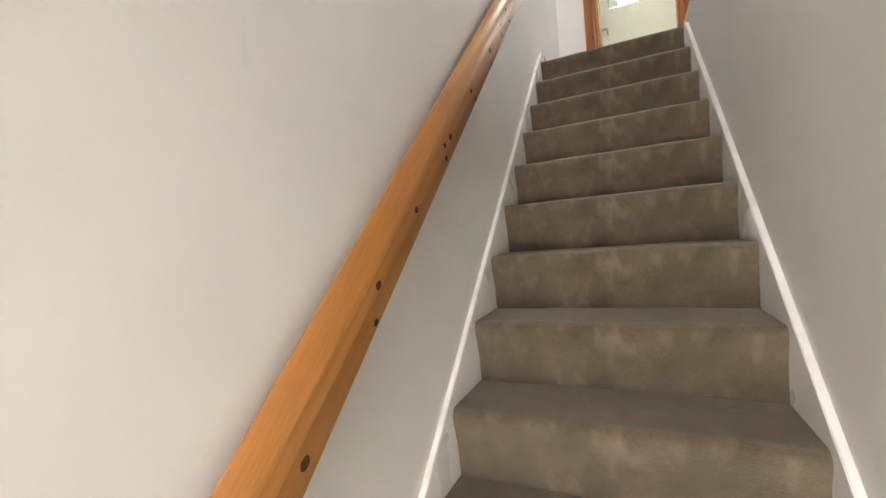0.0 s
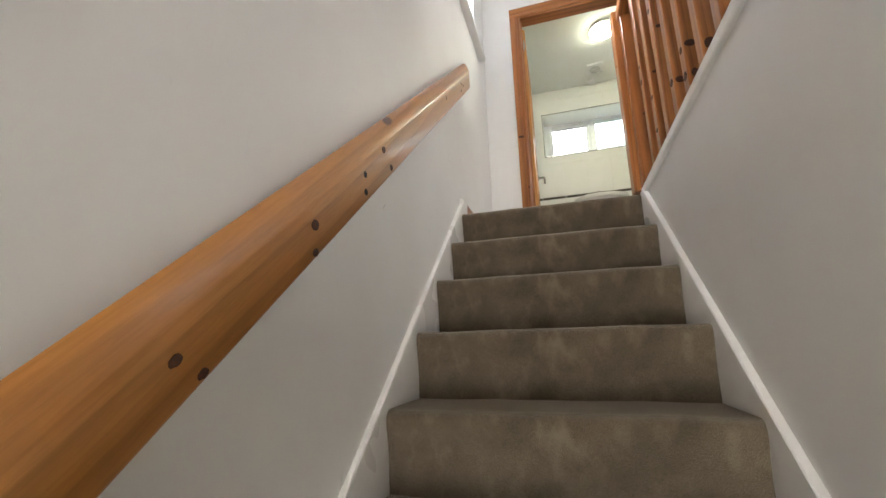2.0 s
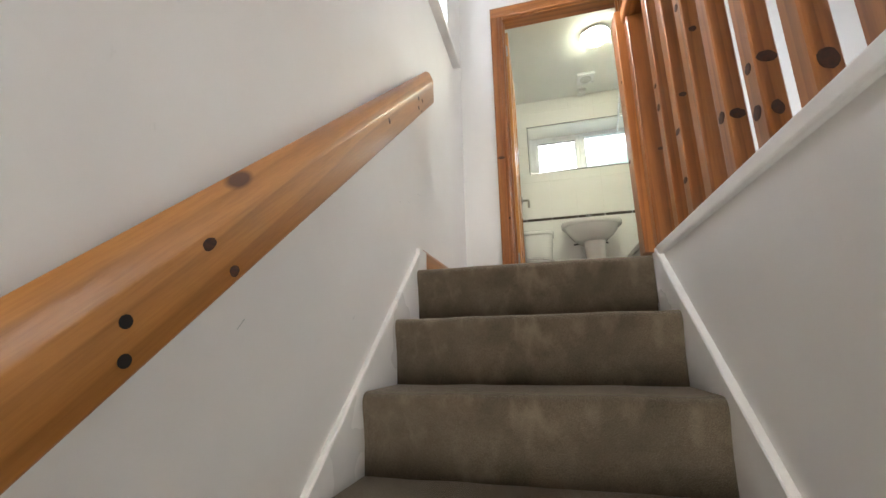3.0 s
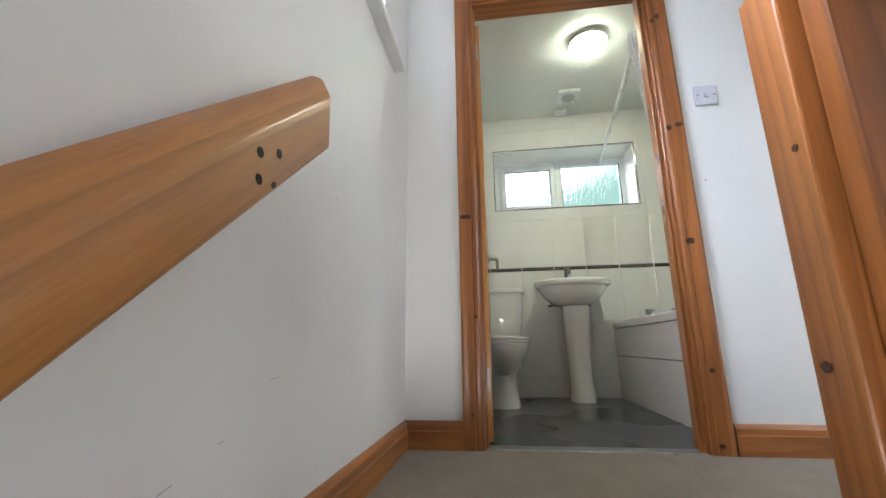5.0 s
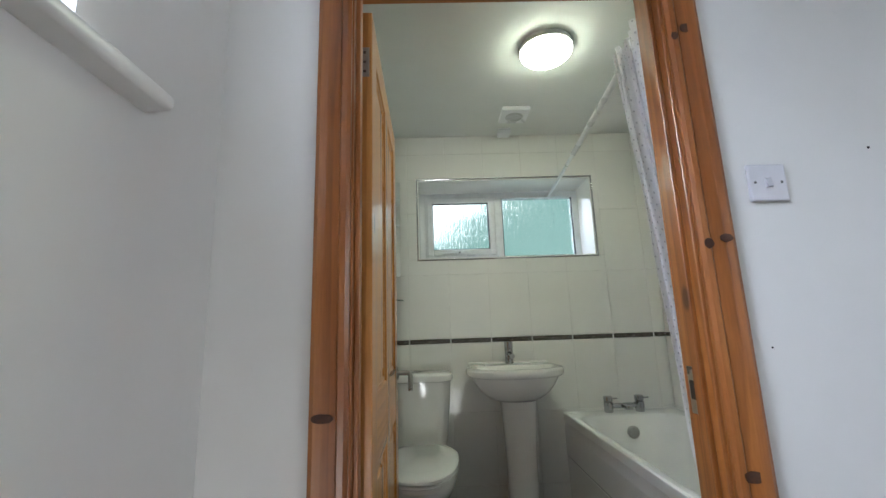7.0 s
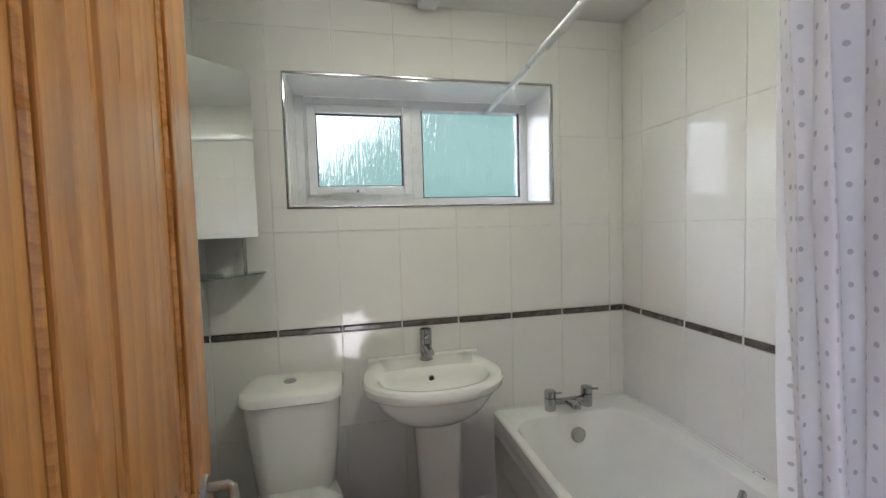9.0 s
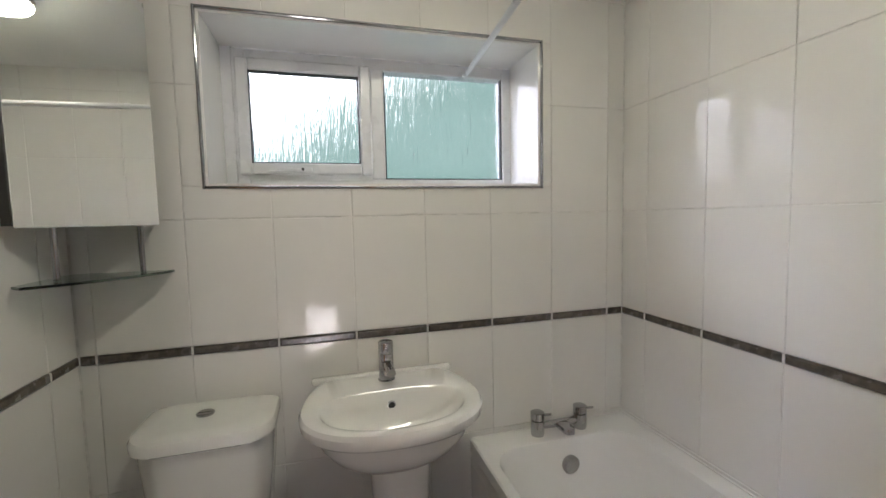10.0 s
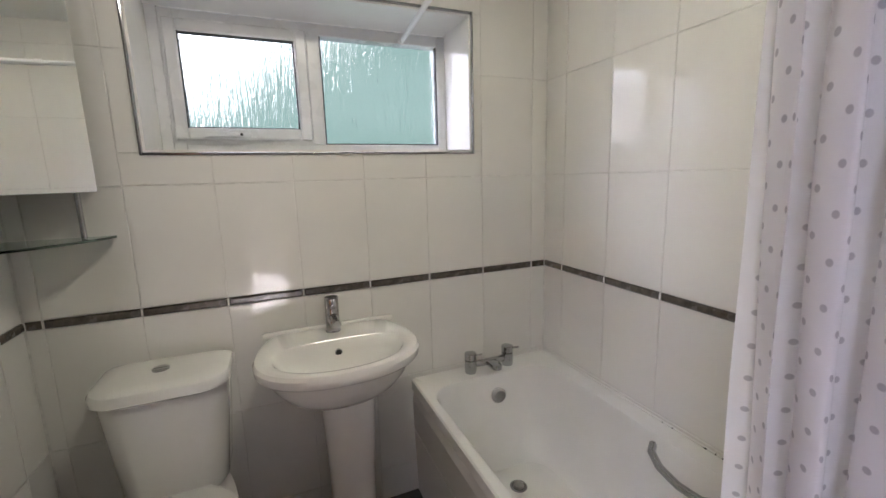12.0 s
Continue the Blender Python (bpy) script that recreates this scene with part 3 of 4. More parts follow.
win = thing("window_1", "white upvc bathroom window with rain-patterned glass and one casement", "window", kind="structure")
FY = 6.335
part("window_frame", frame_bars(0.40, 1.4945, 1.455, 1.966, 0.045, FY, FY + 0.06), UPVC, win)
part("mullion", box(0.893, 0.945, FY - 0.001, FY + 0.058, 1.50, 1.93, 0.004), UPVC, win)
part("casement", frame_bars(0.412, 0.8925, 1.515, 1.932, 0.043, FY - 0.018, FY + 0.03, 0.006), UPVC, win)
part("sash_packer", box(0.444, 0.894, FY + 0.002, FY + 0.05, 1.4985, 1.520), UPVC, win)
part("frame_filler", box(0.3565, 0.3995, FY + 0.002, FY + 0.06, 1.4525, 1.9775), UPVC, win)
part("gasket", frame_bars(0.453, 0.847, 1.556, 1.891, 0.005, FY - 0.010, FY + 0.02, 0), RUBBER, win, "black rubber gasket")
part("gasket", frame_bars(0.945, 1.45, 1.4995, 1.9305, 0.005, FY + 0.006, FY + 0.03, 0), RUBBER, win, "black rubber gasket")
for a, b, c, d, y in ((0.457, 0.843, 1.560, 1.887, FY + 0.004), (0.949, 1.446, 1.503, 1.927, FY + 0.014)):
    pane = part("pane", box(a, b, y, y + 0.006, c, d), FROSTED, win, "rain-patterned obscure glass")
    pane.visible_shadow = False
hn = part("window_handle", box(0.60, 0.665, FY - 0.034, FY - 0.018, 1.522, 1.54, 0.004, 2), UPVC, win, "white window handle")
part("handle_lever", prism([(0.505, 1.520), (0.61, 1.524), (0.64, 1.530), (0.61, 1.540), (0.52, 1.534)], "Y", FY - 0.046, FY - 0.032, 0.003), UPVC, hn)
part("handle_lock", lathe([(0.005, FY - 0.047), (0.005, FY - 0.034)], (0.632, 0, 1.532), 10, axis="Y"), RUBBER, hn)
# tiled reveals and chrome edge trim
for nm, b in (("reveal_side", (0.3565, 0.366, WINY + 0.002, FY, 1.4525, 1.9775)), ("reveal_side", (1.487, 1.4965, WINY + 0.002, FY, 1.4525, 1.9775)),
              ("reveal_sill", (0.366, 1.487, WINY + 0.002, FY, 1.4525, 1.461)), ("reveal_head", (0.366, 1.487, WINY + 0.002, FY, 1.969, 1.9775))):
    part(nm, box(*b, 0.0008), TILE, win, "white tiled window reveal")
trim = thing("window_trim", "thin chrome edging strip round the tiled window opening", "trim", kind="structure")
for b in ((0.350, 0.359, 1.4435, 1.986), (1.494, 1.503, 1.4435, 1.986)):
    part("trim_strip", box(b[0], b[1], WINY - 0.009, WINY + 0.004, b[2], b[3], 0.003, 2), CHROME, trim)
for b in ((1.4445, 1.4535), (1.976, 1.985)):
    part("trim_strip", box(0.359, 1.494, WINY - 0.009, WINY + 0.004, b[0], b[1], 0.003, 2), CHROME, trim)

tagged(part("backdrop", box(-5.5, 7.5, 9.6, 9.65, -1.0, 5.0), GARDEN), "blurred bright sky and green hedge outside the bathroom", "backdrop", kind="structure")

# stair window: only its sill end and a slice of light show
sw = thing("window_2", "white stair window high above the handrail", "window", kind="structure")
wx = LW - 0.16


def bars_x(y0, y1, z0, z1, w, x0, x1):
    bm = box(x0, x1, y0, y0 + w, z0, z1, 0.004)
    box(x0, x1, y1 - w, y1, z0, z1, 0.004, bm=bm)
    box(x0, x1, y0 + w, y1 - w, z0, z0 + w, 0.004, bm=bm)
    box(x0, x1, y0 + w, y1 - w, z1 - w, z1, 0.004, bm=bm)
    return bm


part("window_frame", bars_x(2.75, 4.02, 1.427, 2.24, 0.06, wx - 0.05, wx), UPVC, sw)
part("mullion", box(wx - 0.048, wx - 0.002, 3.36, 3.41, 1.487, 2.18, 0.004), UPVC, sw)
for a, b in ((2.81, 3.36), (3.41, 3.96)):
    pane = part("pane", box(wx - 0.03, wx - 0.024, a, b, 1.487, 2.18), CLEAR, sw)
    pane.visible_shadow = False
part("window_sill", box(wx, LW + 0.048, 2.66, 4.168, 1.398, 1.426, 0.010, 3), GLOSSWHITE, sw, "white painted rounded window sill", True)

# hall front door behind the walker, and the added landing window
fd = thing("door_2", "white glazed front door of the hall", "door", kind="structure")
part("door_frame", frame_bars(0.1, 1.0, HALLZ + 0.05, HALLZ + 2.05, 0.09, -1.79, -1.72), UPVC, fd)
pane = part("pane", box(0.19, 0.91, -1.76, -1.754, HALLZ + 0.14, HALLZ + 1.96), FROSTED, fd)
pane.visible_shadow = False
# window out of view, added as an opening for the landing fill light
lw2 = thing("landing_fill_window", "unseen white upvc window added in the landing wall for fill light", "window", kind="structure")
part("window_frame", bars_x(2.15, 3.35, 0.95, 1.95, 0.06, 2.62, 2.68), UPVC, lw2)
pane = part("pane", box(2.648, 2.654, 2.21, 3.29, 1.01, 1.89), CLEAR, lw2)
pane.visible_shadow = False

# ---- handrail ----
ANG = math.atan2(RISE, GO)
rail = thing("handrail", "thick pine board handrail with knots and paired screw holes", "handrail", place=(0, 3.486, 0.735))
rail.rotation_euler = (ANG, 0, 0)
RL = 3.75
RH = 0.124
ca, sa = math.cos(ANG), math.sin(ANG)
section = [(0.016, 0.002), (0.020, 0.0), (0.044, 0.0), (0.048, 0.002), (0.050, 0.006), (0.050, 0.078), (0.049, 0.083), (0.036, 0.112), (0.031, 0.119), (0.026, 0.124), (0.020, 0.122), (0.016, 0.116)]
rings = []
for back in (None, 0.010, 0.004, 0.0):
    ring = []
    for x, h in section:
        inset = 0.0 if back in (None, 0.010) else (0.004 if back == 0.0 else 0.001)
        end = -0.013 + h * math.tan(ANG) * 0.88 - 0.035 * max(0.0, (h - 0.10) / 0.024) ** 1.5
        ring.append((min(x, 0.050 - inset) if x > 0.03 else x, -RL if back is None else end - back, min(max(h, inset), 0.124 - inset)))
    rings.append(ring)
bm = loft(rings)
part("rail_board", bm, RAILPINE, rail, "", True)
for y, h in ((-0.248, 0.057), (-0.271, 0.028), (-1.530, 0.053), (-1.552, 0.021), (-2.394, 0.049), (-2.414, 0.022)):
    hole = part("screw_hole", prism([(0.0075 * math.cos(i * math.pi / 6), 0.0075 * math.sin(i * math.pi / 6)) for i in range(12)], "X", 0.0492, 0.0505), HOLE, rail, "dark countersunk screw hole")
    hole.location = (0, y, h)
for y, h, a, b in ((-1.769, 0.048, 0.013, 0.011), (-1.796, 0.010, 0.010, 0.008), (-0.202, 0.042, 0.008, 0.008), (-0.241, 0.009, 0.008, 0.005), (-0.618, 0.055, 0.008, 0.010), (-1.377, 0.017, 0.010, 0.009), (-1.394, 0.068, 0.013, 0.009),
                   (-2.067, 0.010, 0.010, 0.006), (-2.084, 0.046, 0.011, 0.007), (-2.343, 0.043, 0.014, 0.009), (-2.642, 0.043, 0.011, 0.008), (-2.862, 0.050, 0.012, 0.008), (-2.918, 0.013, 0.010, 0.007), (-3.164, 0.030, 0.013, 0.009)):
    knot(rail, (0.0502, y, h), "X", a * 0.85, b * 0.85)

for y in (-0.26, -1.54, -2.40, -3.3):
    part("rail_spacer", box(LW, 0.0165, y - 0.03, y + 0.03, 0.02, 0.075, 0.002), RAILPINE, rail)

# ---- balustrade ----
bal = thing("balustrade", "lacquered pine balustrade with newel post and square balusters", "balustrade")
part("newel_post", box(0.762, 0.838, TOP - 0.036, TOP + 0.040, 0.001, 0.897, 0.004, 2), PINE["Z"], bal)
part("half_post", box(0.790, 0.872, TOP - 0.078, TOP - 0.0365, 0.018, 0.836, 0.003), PINE["Z"], bal)
part("top_rail", box(0.780, 0.848, 0.45, TOP - 0.037, 0.835, 0.885, 0.010, 3), PINE["Y"], bal)
bdata = None
y = 3.1615
while y > 0.5:
    if bdata is None:
        b0 = part("baluster", box(-0.0175, 0.0175, -0.0205, 0.0205, 0.018, 0.836, 0.0025), PINE["Z"], bal)
        bdata = b0.data
    else:
        b0 = new("baluster", bdata)
        b0.parent = bal
    b0.location = (0.8215, y, 0)
    y -= 0.1205

# dark knots on the faces of the balusters towards the stairs and towards the hall
for i, z, a, b in ((1, 0.38, 0.012, 0.010), (1, 0.45, 0.010, 0.006), (2, 0.24, 0.014, 0.008), (2, 0.11, 0.013, 0.007), (3, 0.50, 0.010, 0.009), (4, 0.14, 0.013, 0.011), (5, 0.08, 0.012, 0.012), (5, 0.16, 0.009, 0.009), (6, 0.30, 0.012, 0.012), (7, 0.2, 0.012, 0.010)):
    knot(bal, (0.8215 - 0.0177, 3.282 - 0.1205 * i, z), "X", a, b)
for i, z, a, b in ((0, 0.30, 0.008, 0.005), (2, 0.33, 0.009, 0.006), (3, 0.42, 0.008, 0.007), (4, 0.135, 0.013, 0.010), (5, 0.165, 0.014, 0.010), (5, 0.075, 0.009, 0.012), (6, 0.07, 0.012, 0.015), (7, 0.4, 0.012, 0.010)):
    knot(bal, (0.8215, 3.282 - 0.1205 * i - 0.0207, z), "Y", a, b)
for y, z, a, b in ((3.41, 0.33, 0.010, 0.007), (3.38, 0.62, 0.006, 0.005)):
    knot(bal, (0.7618, y, z), "X", a, b)

# ---- light switch and wall marks ----
sq = thing("light_switch", "square white plastic light switch with two screws", "light switch", place=(1.204, DOORY, 1.325))
part("switch_plate", box(-0.043, 0.043, -0.009, 0.0, -0.043, 0.043, 0.004, 2), SWITCH, sq)
rk = part("rocker", prism([(-0.0088, -0.011), (-0.0155, -0.010), (-0.0088, 0.011)], "X", -0.006, 0.006), SWITCH, sq)
part("rocker_frame", frame_bars(-0.0085, 0.0085, -0.013, 0.013, 0.002, -0.0105, -0.0085, 0), SWITCH, sq)
for x in (-0.030, 0.030):
    part("switch_screw", lathe([(0.0032, -0.0092), (0.0032, -0.0098), (0.0003, -0.0098)], (x, 0, 0), 10, axis="Y"), DARKMETAL, sq)
for x, z, r in ((1.458, 1.405, 0.003), (1.154, 0.969, 0.002)):
    tagged(part("wall_pin_hole", lathe([(r, DOORY - 0.0015), (r, DOORY + 0.001)], (x, 0, z), 8, axis="Y"), HOLE), "small dark pin hole in the white wall", "mark")
for y, z, l, a in ((2.542, -0.233, 0.022, 50), (2.93, -0.20, 0.012, 40), (3.457, 0.315, 0.03, 4), (3.338, 0.244, 0.012, 10), (3.249, 0.214, 0.02, 15), (3.669, 0.702, 0.009, 60), (1.86, -1.0, 0.035, 70)):
    ob = tagged(part("wall_scratch", box(-0.0004, 0.0006, -l / 2, l / 2, -0.0008, 0.0008), GREYPLASTIC), "short grey scratch on the white wall", "mark")
    ob.location = (LW, y, z)
    ob.rotation_euler = (radians(a), 0, 0)

# ---- bath ----
bath = thing("bathtub", "white acrylic bathtub with chrome grip and white panel", "bathtub")
BX0, BX1, BY0, BY1, BZ = 1.188, BATHX - 0.008, BATHY + 0.008, WINY - 0.008, 0.520


def rounded(x0, x1, y0, y1, z, r, n=8, bulge=0.0):
    pts = []
    for cx, cy, a0 in ((x1 - r, y1 - r, 0), (x0 + r, y1 - r, 90), (x0 + r, y0 + r, 180), (x1 - r, y0 + r, 270)):
        for i in range(n + 1):
            a = radians(a0 + 90 * i / n)
            x, yy = cx + r * math.cos(a), cy + r * math.sin(a)
            w = max(0.0, math.sin(math.pi * min(1, max(0, (yy - y0) / (y1 - y0)))))
            x += bulge * w * (1 if x > (x0 + x1) / 2 else -1)
            pts.append((x, yy, z))
    return pts


ix0, ix1, iy0, iy1 = BX0 + 0.042, BX1 - 0.068, BY0 + 0.09, BY1 - 0.112
rings = [rounded(BX0, BX1, BY0, BY1, BZ - 0.045, 0.012), rounded(BX0, BX1, BY0, BY1, BZ - 0.006, 0.012), rounded(BX0 + 0.006, BX1 - 0.004, BY0 + 0.004, BY1 - 0.004, BZ, 0.014),
         rounded(ix0 - 0.014, ix1 + 0.012, iy0 - 0.014, iy1 + 0.014, BZ, 0.10), rounded(ix0 - 0.003, ix1 + 0.003, iy0 - 0.003, iy1 + 0.003, BZ - 0.006, 0.105), rounded(ix0 + 0.006, ix1 - 0.004, iy0 + 0.01, iy1 - 0.006, BZ - 0.03, 0.11),
         rounded(ix0 + 0.04, ix1 - 0.035, iy0 + 0.12, iy1 - 0.035, BZ - 0.25, 0.12), rounded(ix0 + 0.06, ix1 - 0.055, iy0 + 0.2, iy1 - 0.055, BZ - 0.36, 0.12), rounded(ix0 + 0.095, ix1 - 0.09, iy0 + 0.26, iy1 - 0.09, BZ - 0.395, 0.1)]
# the long sides swell inwards at the grips
for ring_index in (3, 4, 5):
    rings[ring_index] = [(x + (0.016 * math.exp(-((y2 - 5.05) / 0.28) ** 2)) * (1 if x < 1.5 else -1) if iy0 + 0.05 < y2 < iy1 - 0.05 else x, y2, z) for x, y2, z in rings[ring_index]]
m = bmesh.new()
vs = [[m.verts.new(p) for p in r] for r in rings]
n = len(rings[0])
for a, b in zip(vs, vs[1:]):
    for i in range(n):
        m.faces.new((a[i], a[(i + 1) % n], b[(i + 1) % n], b[i]))
m.faces.new(vs[-1])
part("tub_shell", m, ACRYLIC, bath, "", True)
pn = part("bath_panel", prism([(BX0 + 0.030, BZ - 0.044), (BX0 + 0.012, BZ - 0.050), (BX0 + 0.004, BZ - 0.10), (BX0 + 0.006, 0.285), (BX0 + 0.030, 0.285)], "Y", BY0, BY1), PANEL, bath, "white acrylic bath panel")
part("bath_panel_lower", prism([(BX0 + 0.030, 0.277), (BX0 + 0.006, 0.277), (BX0 + 0.014, -0.016), (BX0 + 0.030, -0.016)], "Y", BY0, BY1), PANEL, bath, "white acrylic bath panel")
part("panel_joint", box(BX0 + 0.010, BX0 + 0.028, BY0, BY1, 0.277, 0.285), JOINTSHADE, bath, "grey strip across the panel")
# dark strip put in as the shadow between rim and panel
part("panel_shadow_gap", box(BX0 + 0.014, BX0 + 0.06, BY0 + 0.002, BY1 - 0.002, BZ - 0.060, BZ - 0.040), JOINTSHADE, bath, "dark strip standing in for the shadow under the rim")
ov = part("overflow", lathe([(0.001, 0.0), (0.033, 0.0), (0.034, -0.012), (0.026, -0.020), (0.001, -0.021)], (1.536, iy1 - 0.012, 0.425), 24, axis="Y"), STEEL, bath, "round chrome overflow cover", True)
pl = part("plughole", lathe([(0.034, 0.0), (0.034, 0.003), (0.026, 0.004), (0.024, 0.001)], (1.520, 5.765, BZ - 0.3945), 24), CHROME, bath, "chrome plughole", True)
part("plug", lathe([(0.020, 0.002), (0.020, 0.012), (0.012, 0.015), (0.001, 0.015)], (1.520, 5.765, BZ - 0.3945), 20), STEEL, pl, "", True)
gp = [(ix1 - 0.004, 5.385, 0.482), (ix1 - 0.028, 5.372, 0.468), (ix1 - 0.042, 5.33, 0.448), (ix1 - 0.047, 5.26, 0.436), (ix1 - 0.045, 5.19, 0.440), (ix1 - 0.03, 5.14, 0.458), (ix1 - 0.004, 5.125, 0.472)]
part("grip", tube(gp, 0.0125, 12), CHROME, bath, "chrome bath grip", True)

mx = thing("bath_mixer_tap", "chrome two-handled bath mixer tap on the bath rim", "tap", place=(1.530, 6.018, BZ))
for x in (-0.091, 0.091):
    body = part("tap_body", lathe([(0.024, 0.0), (0.024, 0.004), (0.0255, 0.006), (0.0255, 0.056), (0.021, 0.058), (0.021, 0.060), (0.0255, 0.062), (0.0255, 0.086), (0.020, 0.089), (0.001, 0.089)], (x, 0, 0), 24), CHROME, mx, "", True)
    part("tap_lever", tube([(x + 0.018, -0.004, 0.074), (x + 0.050, -0.014, 0.077)], 0.0045, 10), CHROME, body, "", True)
part("tap_bridge", tube([(-0.07, 0, 0.034), (-0.03, -0.008, 0.036), (0.03, -0.008, 0.036), (0.07, 0, 0.034)], 0.015, 14), CHROME, mx, "", True)
part("tap_spout", prism([(-0.024, 0.005), (0.024, 0.005), (0.022, -0.07), (0.012, -0.088), (-0.012, -0.088), (-0.022, -0.07)], "Z", 0.024, 0.046, 0.005, 2), CHROME, mx, "", True)
for i in range(14):
    random.seed(40 + i)
    yy = random.uniform(5.0, 5.42)
    tagged(part("mould_speck", box(BATHX - 0.0115, BATHX - 0.005, yy, yy + random.uniform(0.002, 0.008), BZ + 0.0005, BZ + random.uniform(0.002, 0.006)), MOULD), "dark mould speck on the bath sealant", "mark")
setting("bath_sealant", box(BATHX - 0.011, BATHX - 0.004, BY0, BY1, BZ - 0.01, BZ + 0.005, 0.002), ACRYLIC, "white sealant bead along the bath", "trim")

# ---- basin ----
basin = thing("washbasin", "white ceramic pedestal washbasin with overflow hole", "washbasin", place=(0.876, 5.86, 0))
BK = WINY - 0.008 - 5.86


def basin_ring(z, ax, yf, k=1.0, yb=None, power=2.3):
    pts = []
    for i in range(48):
        a = 2 * math.pi * i / 48
        c, s = math.cos(a), math.sin(a)
        if s >= 0:       # straight shoulders running back to the wall
            x = ax * math.copysign(abs(c) ** 0.45, c) * (1 - 0.10 * min(1, s * 1.3))
            y2 = (BK if yb is None else yb) * min(1.0, abs(s) ** 0.8 * 1.12)
        else:
            x = ax * math.copysign(abs(c) ** (2 / power), c)
            y2 = -yf * abs(s) ** (2 / power)
        pts.append((x, y2, z))
    return pts


def bowl_ring(z, ax, yf, yb):
    pts = []
    for i in range(48):
        c, q = math.cos(2 * math.pi * i / 48), math.sin(2 * math.pi * i / 48)
        e = 0.62 if q > 0 else 0.95
        pts.append((ax * math.copysign(abs(c) ** (0.75 if q > 0 else 0.95), c), (yb if q > 0 else yf) * math.copysign(abs(q) ** e, q) - 0.028, z))
    return pts


rings = [basin_ring(0.632, 0.10, 0.07, yb=BK * 0.9), basin_ring(0.648, 0.142, 0.115, yb=BK * 0.95), basin_ring(0.682, 0.186, 0.155), basin_ring(0.722, 0.216, 0.184), basin_ring(0.752, 0.232, 0.191), basin_ring(0.762, 0.238, 0.196), basin_ring(0.766, 0.256, 0.206), basin_ring(0.774, 0.264, 0.211), basin_ring(0.797, 0.266, 0.213), basin_ring(0.808, 0.259, 0.206), basin_ring(0.811, 0.247, 0.195),
         bowl_ring(0.809, 0.216, 0.152, 0.092), bowl_ring(0.803, 0.207, 0.145, 0.086), bowl_ring(0.770, 0.186, 0.136, 0.076), bowl_ring(0.725, 0.14, 0.10, 0.060), bowl_ring(0.700, 0.07, 0.05, 0.035), bowl_ring(0.694, 0.022, 0.02, 0.02)]
part("bowl", loft(rings), CERAMIC, basin, "", True)
part("back_ledge", box(-0.238, 0.238, BK - 0.026, BK, 0.795, 0.820, 0.009, 3), CERAMIC, basin, "", True)
ped = [oval_ring(0.022, 0.06, z, ax, yb, yf, 32, 2.6) for z, ax, yb, yf in ((-0.017, 0.088, 0.10, 0.135), (0.02, 0.086, 0.10, 0.13), (0.10, 0.078, 0.10, 0.105), (0.35, 0.082, 0.11, 0.10), (0.58, 0.094, 0.12, 0.12), (0.63, 0.097, 0.12, 0.13))]
part("pedestal", loft(ped), CERAMIC, basin, "", True)
part("overflow_hole", lathe([(0.013, -0.008), (0.013, -0.001), (0.009, -0.0005), (0.001, -0.004)], (0.003, 0.053, 0.766), 16, axis="Y"), CHROME, basin, "chrome ringed overflow hole", True)
part("overflow_dark", lathe([(0.010, -0.0092), (0.010, -0.002), (0.0005, -0.002)], (0.003, 0.053, 0.766), 14, axis="Y"), RUBBER, basin)
part("waste", lathe([(0.022, 0.694), (0.022, 0.698), (0.004, 0.699)], (0, -0.028, 0), 18), CHROME, basin, "chrome waste", True)
for s in (-1, 1):
    part("fixing_bolt", tube([(s * 0.10, 0.17, 0.655), (s * 0.155, 0.16, 0.648)], 0.009, 8), DARKMETAL, basin, "dark fixing bracket", True)
tap = thing("basin_mixer_tap", "chrome single lever basin mixer tap", "tap", place=(0.879, 6.012, 0.808))
part("tap_body", lathe([(0.028, 0.0), (0.028, 0.004), (0.0245, 0.006), (0.0245, 0.086), (0.023, 0.088), (0.023, 0.090), (0.025, 0.092), (0.025, 0.127), (0.022, 0.130), (0.001, 0.130)], (0, 0, 0), 24), CHROME, tap, "", True)
part("tap_spout", tube([(0, -0.01, 0.060), (0.003, -0.05, 0.057), (0.005, -0.085, 0.050)], 0.0145, 14), CHROME, tap, "", True)
part("tap_lever", tube([(0, -0.02, 0.108), (0.001, -0.042, 0.110)], 0.0045, 10), CHROME, tap, "", True)

# ---- toilet ----
wc = thing("toilet", "white close-coupled ceramic toilet with the seat lid closed", "toilet", place=(0.356, 5.86, 0))
BK2 = WINY - 0.008 - 5.86


def cistern_ring(z, ax, yf, back, r=0.072):
    pts = []
    x0, x1, y0, y1 = -ax, ax, -yf, back
    for cx, cy, a0, rr in ((x1 - 0.012, y1 - 0.012, 0, 0.012), (x0 + 0.012, y1 - 0.012, 90, 0.012), (x0 + r, y0 + r, 180, r), (x1 - r, y0 + r, 270, r)):
        for i in range(7):
            a = radians(a0 + 15 * i)
            x, y2 = cx + rr * math.cos(a), cy + rr * math.sin(a)
            if y2 < (y0 + y1) / 2:
                y2 -= 0.022 * (1 - (x / ax) ** 2)
            pts.append((x, y2, z))
    return pts


